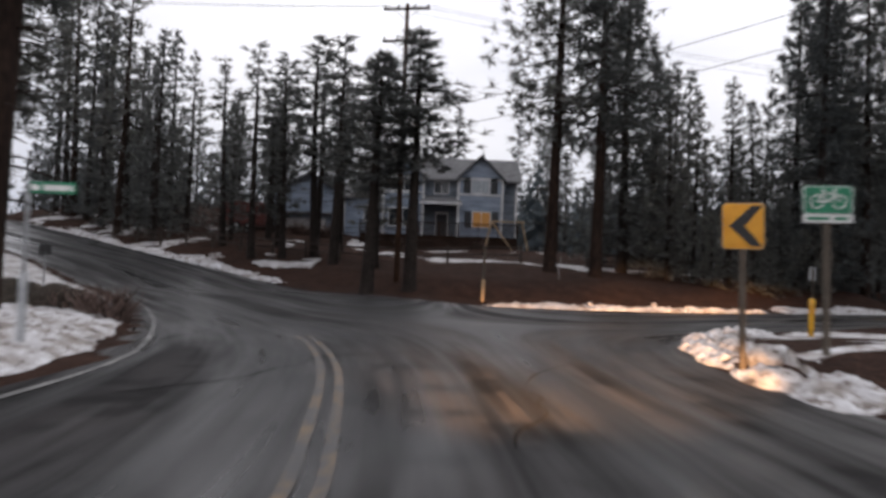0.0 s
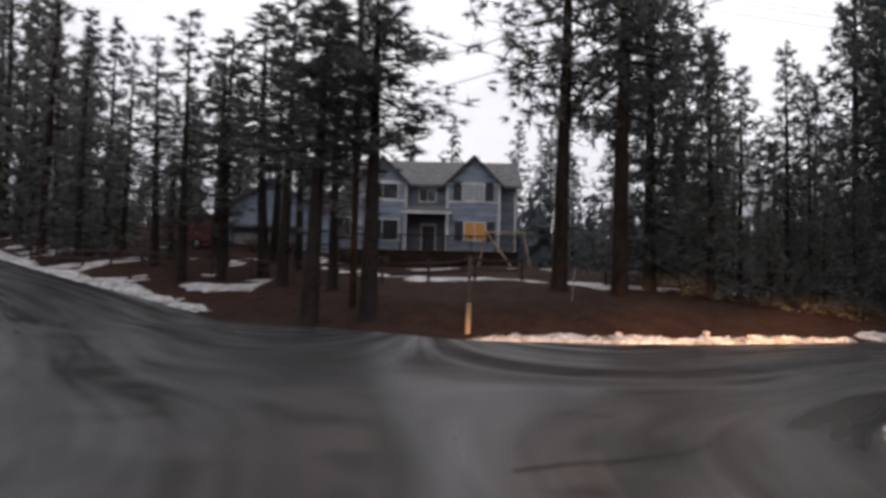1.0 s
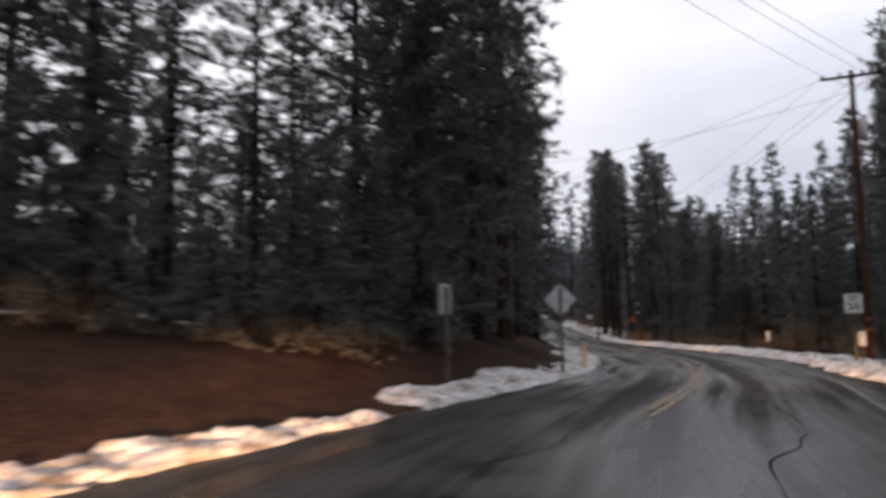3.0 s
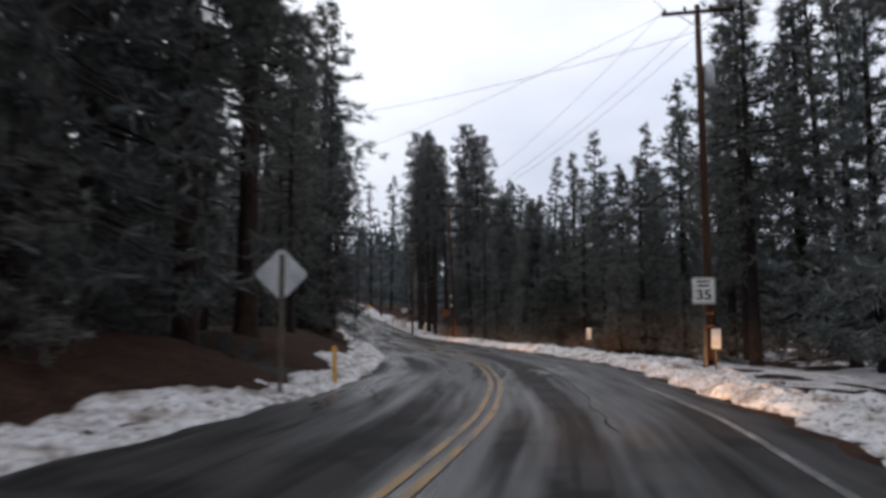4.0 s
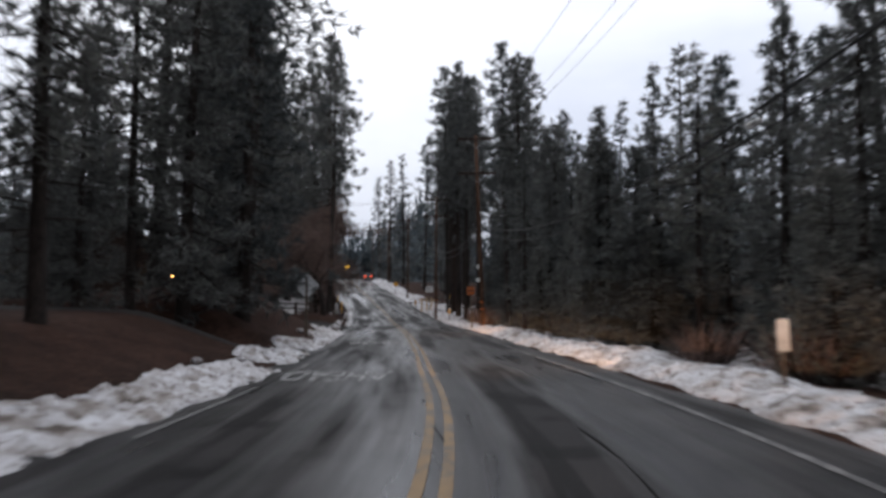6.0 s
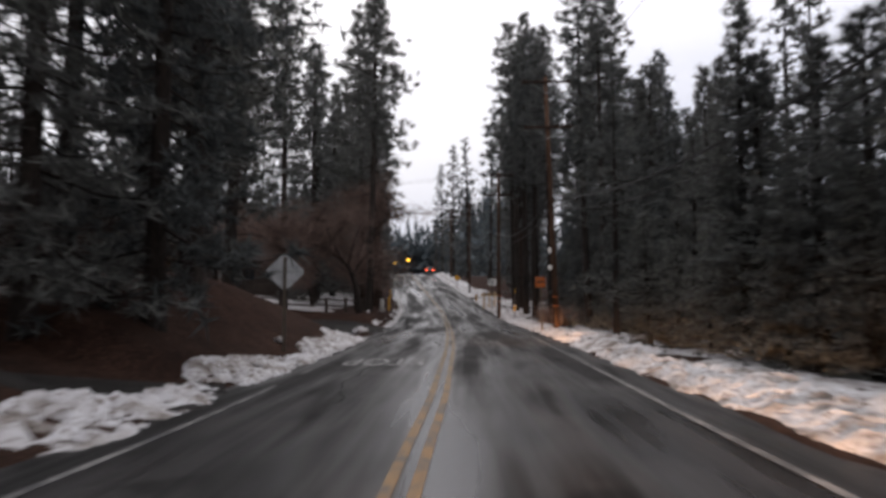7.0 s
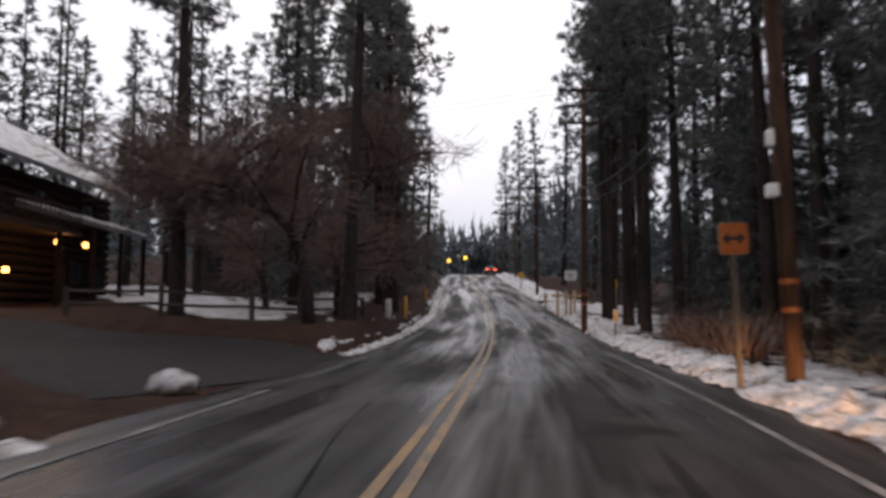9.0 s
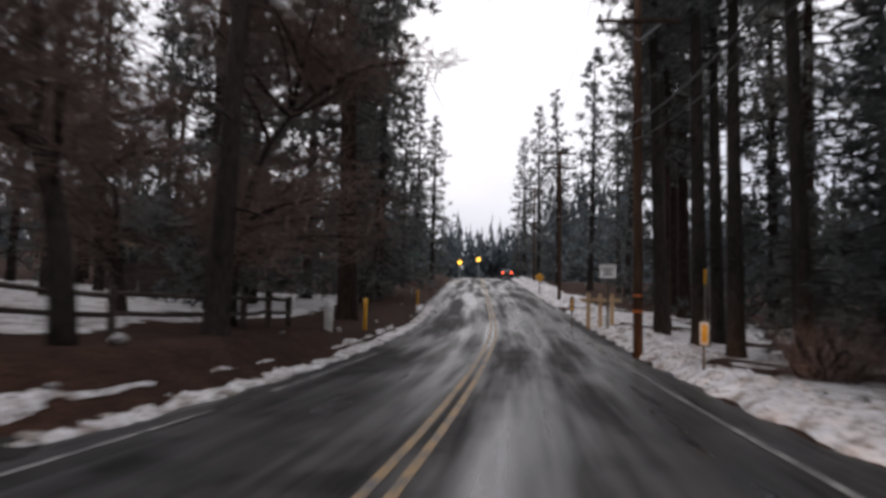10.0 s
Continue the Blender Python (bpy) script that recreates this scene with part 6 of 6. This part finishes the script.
for name, mat, x0, x1, y0, y1, low, thick, label in (("porch_roof", SHINGLE, 7.0, 17.9, -1.6, 0.6, 0.0, 0.2, ""), ("porch_snow", SNOW, 7.1, 17.8, -1.55, 0.4, 0.22, 0.11, "snow on the porch roof")):
    g = Geo()
    g.add([(x0, y0, PZ + low), (x1, y0, PZ + low), (x1, y1, PZ + low + 0.6), (x0, y1, PZ + low + 0.6), (x0, y0, PZ + low + thick), (x1, y0, PZ + low + thick), (x1, y1, PZ + low + thick + 0.6), (x0, y1, PZ + low + thick + 0.6)],
          [(4, 5, 6, 7), (3, 2, 1, 0), (0, 1, 5, 4), (1, 2, 6, 5), (2, 3, 7, 6), (3, 0, 4, 7)])
    part(name, g, mat, lodge, label)
for x in (7.3, 10.8, 14.3, 17.6):
    part("porch_post", Geo().tube([(x, -1.45, -0.3), (x, -1.45, PZ + 0.05)], 0.14, 8), LOG, lodge)
part("balcony", Geo().box((4.5, -0.6, 3.6), (9.0, 2.2, 0.2)), DARK_WOOD, lodge)
part("balcony_rail", Geo().box((4.5, -1.65, 4.65), (9.0, 0.1, 0.1)), DARK_WOOD, lodge)
for i in range(22):
    part("baluster", Geo().box((0.15 + i * 0.415, -1.65, 4.15), (0.06, 0.05, 1.0)), DARK_WOOD, lodge)
for x, z, w, h in ((3.2, 4.4, 1.2, 1.0), (9, 5.2, 1.1, 0.8), (14, 5.2, 1.1, 0.8), (13, 1.9, 1.5, 1.3), (15.8, 1.9, 1.3, 1.2)):
    window(lodge, x, z, w, h, 0.36, GLASS, "dark lodge window", frame_mat=LOG)
part("shed_wall", Geo().box((2.4, -0.4, 2.1 - CZ), (2.5, 0.15, 2.4), None, 0.02), MARKER_WHITE, lodge, "pale painted storage doors")
part("door", Geo().box((11.2, 0.3, 1.2), (1.0, 0.1, 2.1), None, 0.01), DARK_WOOD, lodge)


def wall_lamp(x, y, z, watts):
    ob = thing("wall_lamp", "small glowing amber lantern on the log wall", "lamp", pose(x, y, z), "lodge lanterns")
    part("bracket", Geo().box((0, 0.1, 0.16), (0.08, 0.24, 0.05)), IRON, ob)
    part("cap", Geo().tube([(0, 0, 0.12), (0, 0, 0.22)], [0.15, 0.03], 8), IRON, ob)
    part("bulb", Geo().tube([(0, 0, -0.14), (0, 0, -0.1), (0, 0, 0.08), (0, 0, 0.11)], [0.06, 0.12, 0.12, 0.08], 10), WARM_LAMP, ob, "warm lit glass")
    ld = bpy.data.lights.new("lantern_light", "POINT")
    ld.energy, ld.color, ld.shadow_soft_size = watts, (1.0, 0.55, 0.2), 0.15
    li = new("lantern_light", ld)
    li.matrix_basis = pose(x + 0.25, y - 0.35, z - 0.05)
    return ob


inv = pose(CX, CY, 0, 0, 0, CYAW)
for lx, ly, z, w in ((2.5, -0.1, 6.9, 30), (5.4, -0.15, 2.85, 40), (8.1, -1.0, 4.25, 35), (11.0, -1.0, 4.35, 30)):
    p = inv @ Vector((lx, ly, 0))
    wall_lamp(p.x, p.y, z, w)
part("garage_apron", Geo().box((7.4, -1.6, 0.02), (2.0, 1.6, 0.25), None, 0.02), FENCE_WOOD, lodge)

# pale cottage glimpsed behind the bare trees
cot = thing("cottage", "grey weathered cottage behind the bare trees", "house", pose(82, 131, gz(82, 131), 0, 0, -25))
part("wall", Geo().box((0, 0, 1.6), (6, 5, 3.8)), FENCE_WOOD, cot)
part("roof", Geo().prism([(-3.4, 3.4), (3.4, 3.4), (0, 5.2)], -3.0, 3.0), SHINGLE, cot)
window(cot, -1.5, 2.0, 1.0, 1.1, -2.5, GLASS, "dark cottage window", frame_mat=FENCE_WOOD)
window(cot, 1.5, 2.0, 1.0, 1.1, -2.5, GLASS, "dark cottage window", frame_mat=FENCE_WOOD)


# ---- traffic far along the road ----
def far_car(x, y, yaw, label):
    ob = thing("car", label, "car", pose(x, y, float(base_height(np.array([x]), np.array([y]))[0]) + 0.02, 0, 0, yaw))
    part("body", Geo().box((0, 0, 0.68), (1.75, 4.4, 0.7), None, 0.12), DARK_PAINT, ob)
    part("cabin", Geo().add([(-0.8, -1.7, 1.0), (0.8, -1.7, 1.0), (0.8, 1.2, 1.0), (-0.8, 1.2, 1.0), (-0.62, -1.2, 1.5), (0.62, -1.2, 1.5), (0.62, 0.4, 1.5), (-0.62, 0.4, 1.5)],
                            [(4, 5, 6, 7), (0, 1, 5, 4), (1, 2, 6, 5), (2, 3, 7, 6), (3, 0, 4, 7)]), GLASS, ob)
    for sx in (-0.82, 0.82):
        for sy in (-1.35, 1.35):
            w = part("wheel", Geo().tube([(sx - 0.1, sy, 0.32), (sx + 0.1, sy, 0.32)], 0.32, 14), RUBBER, ob)
            part("rim", Geo().tube([(sx * 1.14 - 0.02, sy, 0.32), (sx * 1.14 + 0.02, sy, 0.32)], 0.19, 10), STEEL, w)
        part("tail_lamp", Geo().box((sx * 0.8, -2.2, 0.85), (0.3, 0.06, 0.2)), TAIL_LAMP, ob, "lit red tail lamp")
    return ob


far_car(144.2, 181.6, -35, "dark car with lit tail lamps on the distant crest")
for x, y, z in ((137.5, 184.5, 2.4), (142.2, 186.2, 2.9)):
    b = thing("beacon", "small amber flashing beacon on a post", "signal", pose(x, y, gz(x, y) + 0.5, 0, 0, -35))
    part("post", Geo().tube([(0, 0, -0.6), (0, 0, z)], 0.06, 6), STEEL, b)
    part("lens", Geo().tube([(0, -0.1, z), (0, 0.05, z)], 0.28, 12), FAR_AMBER, b, "amber lens")
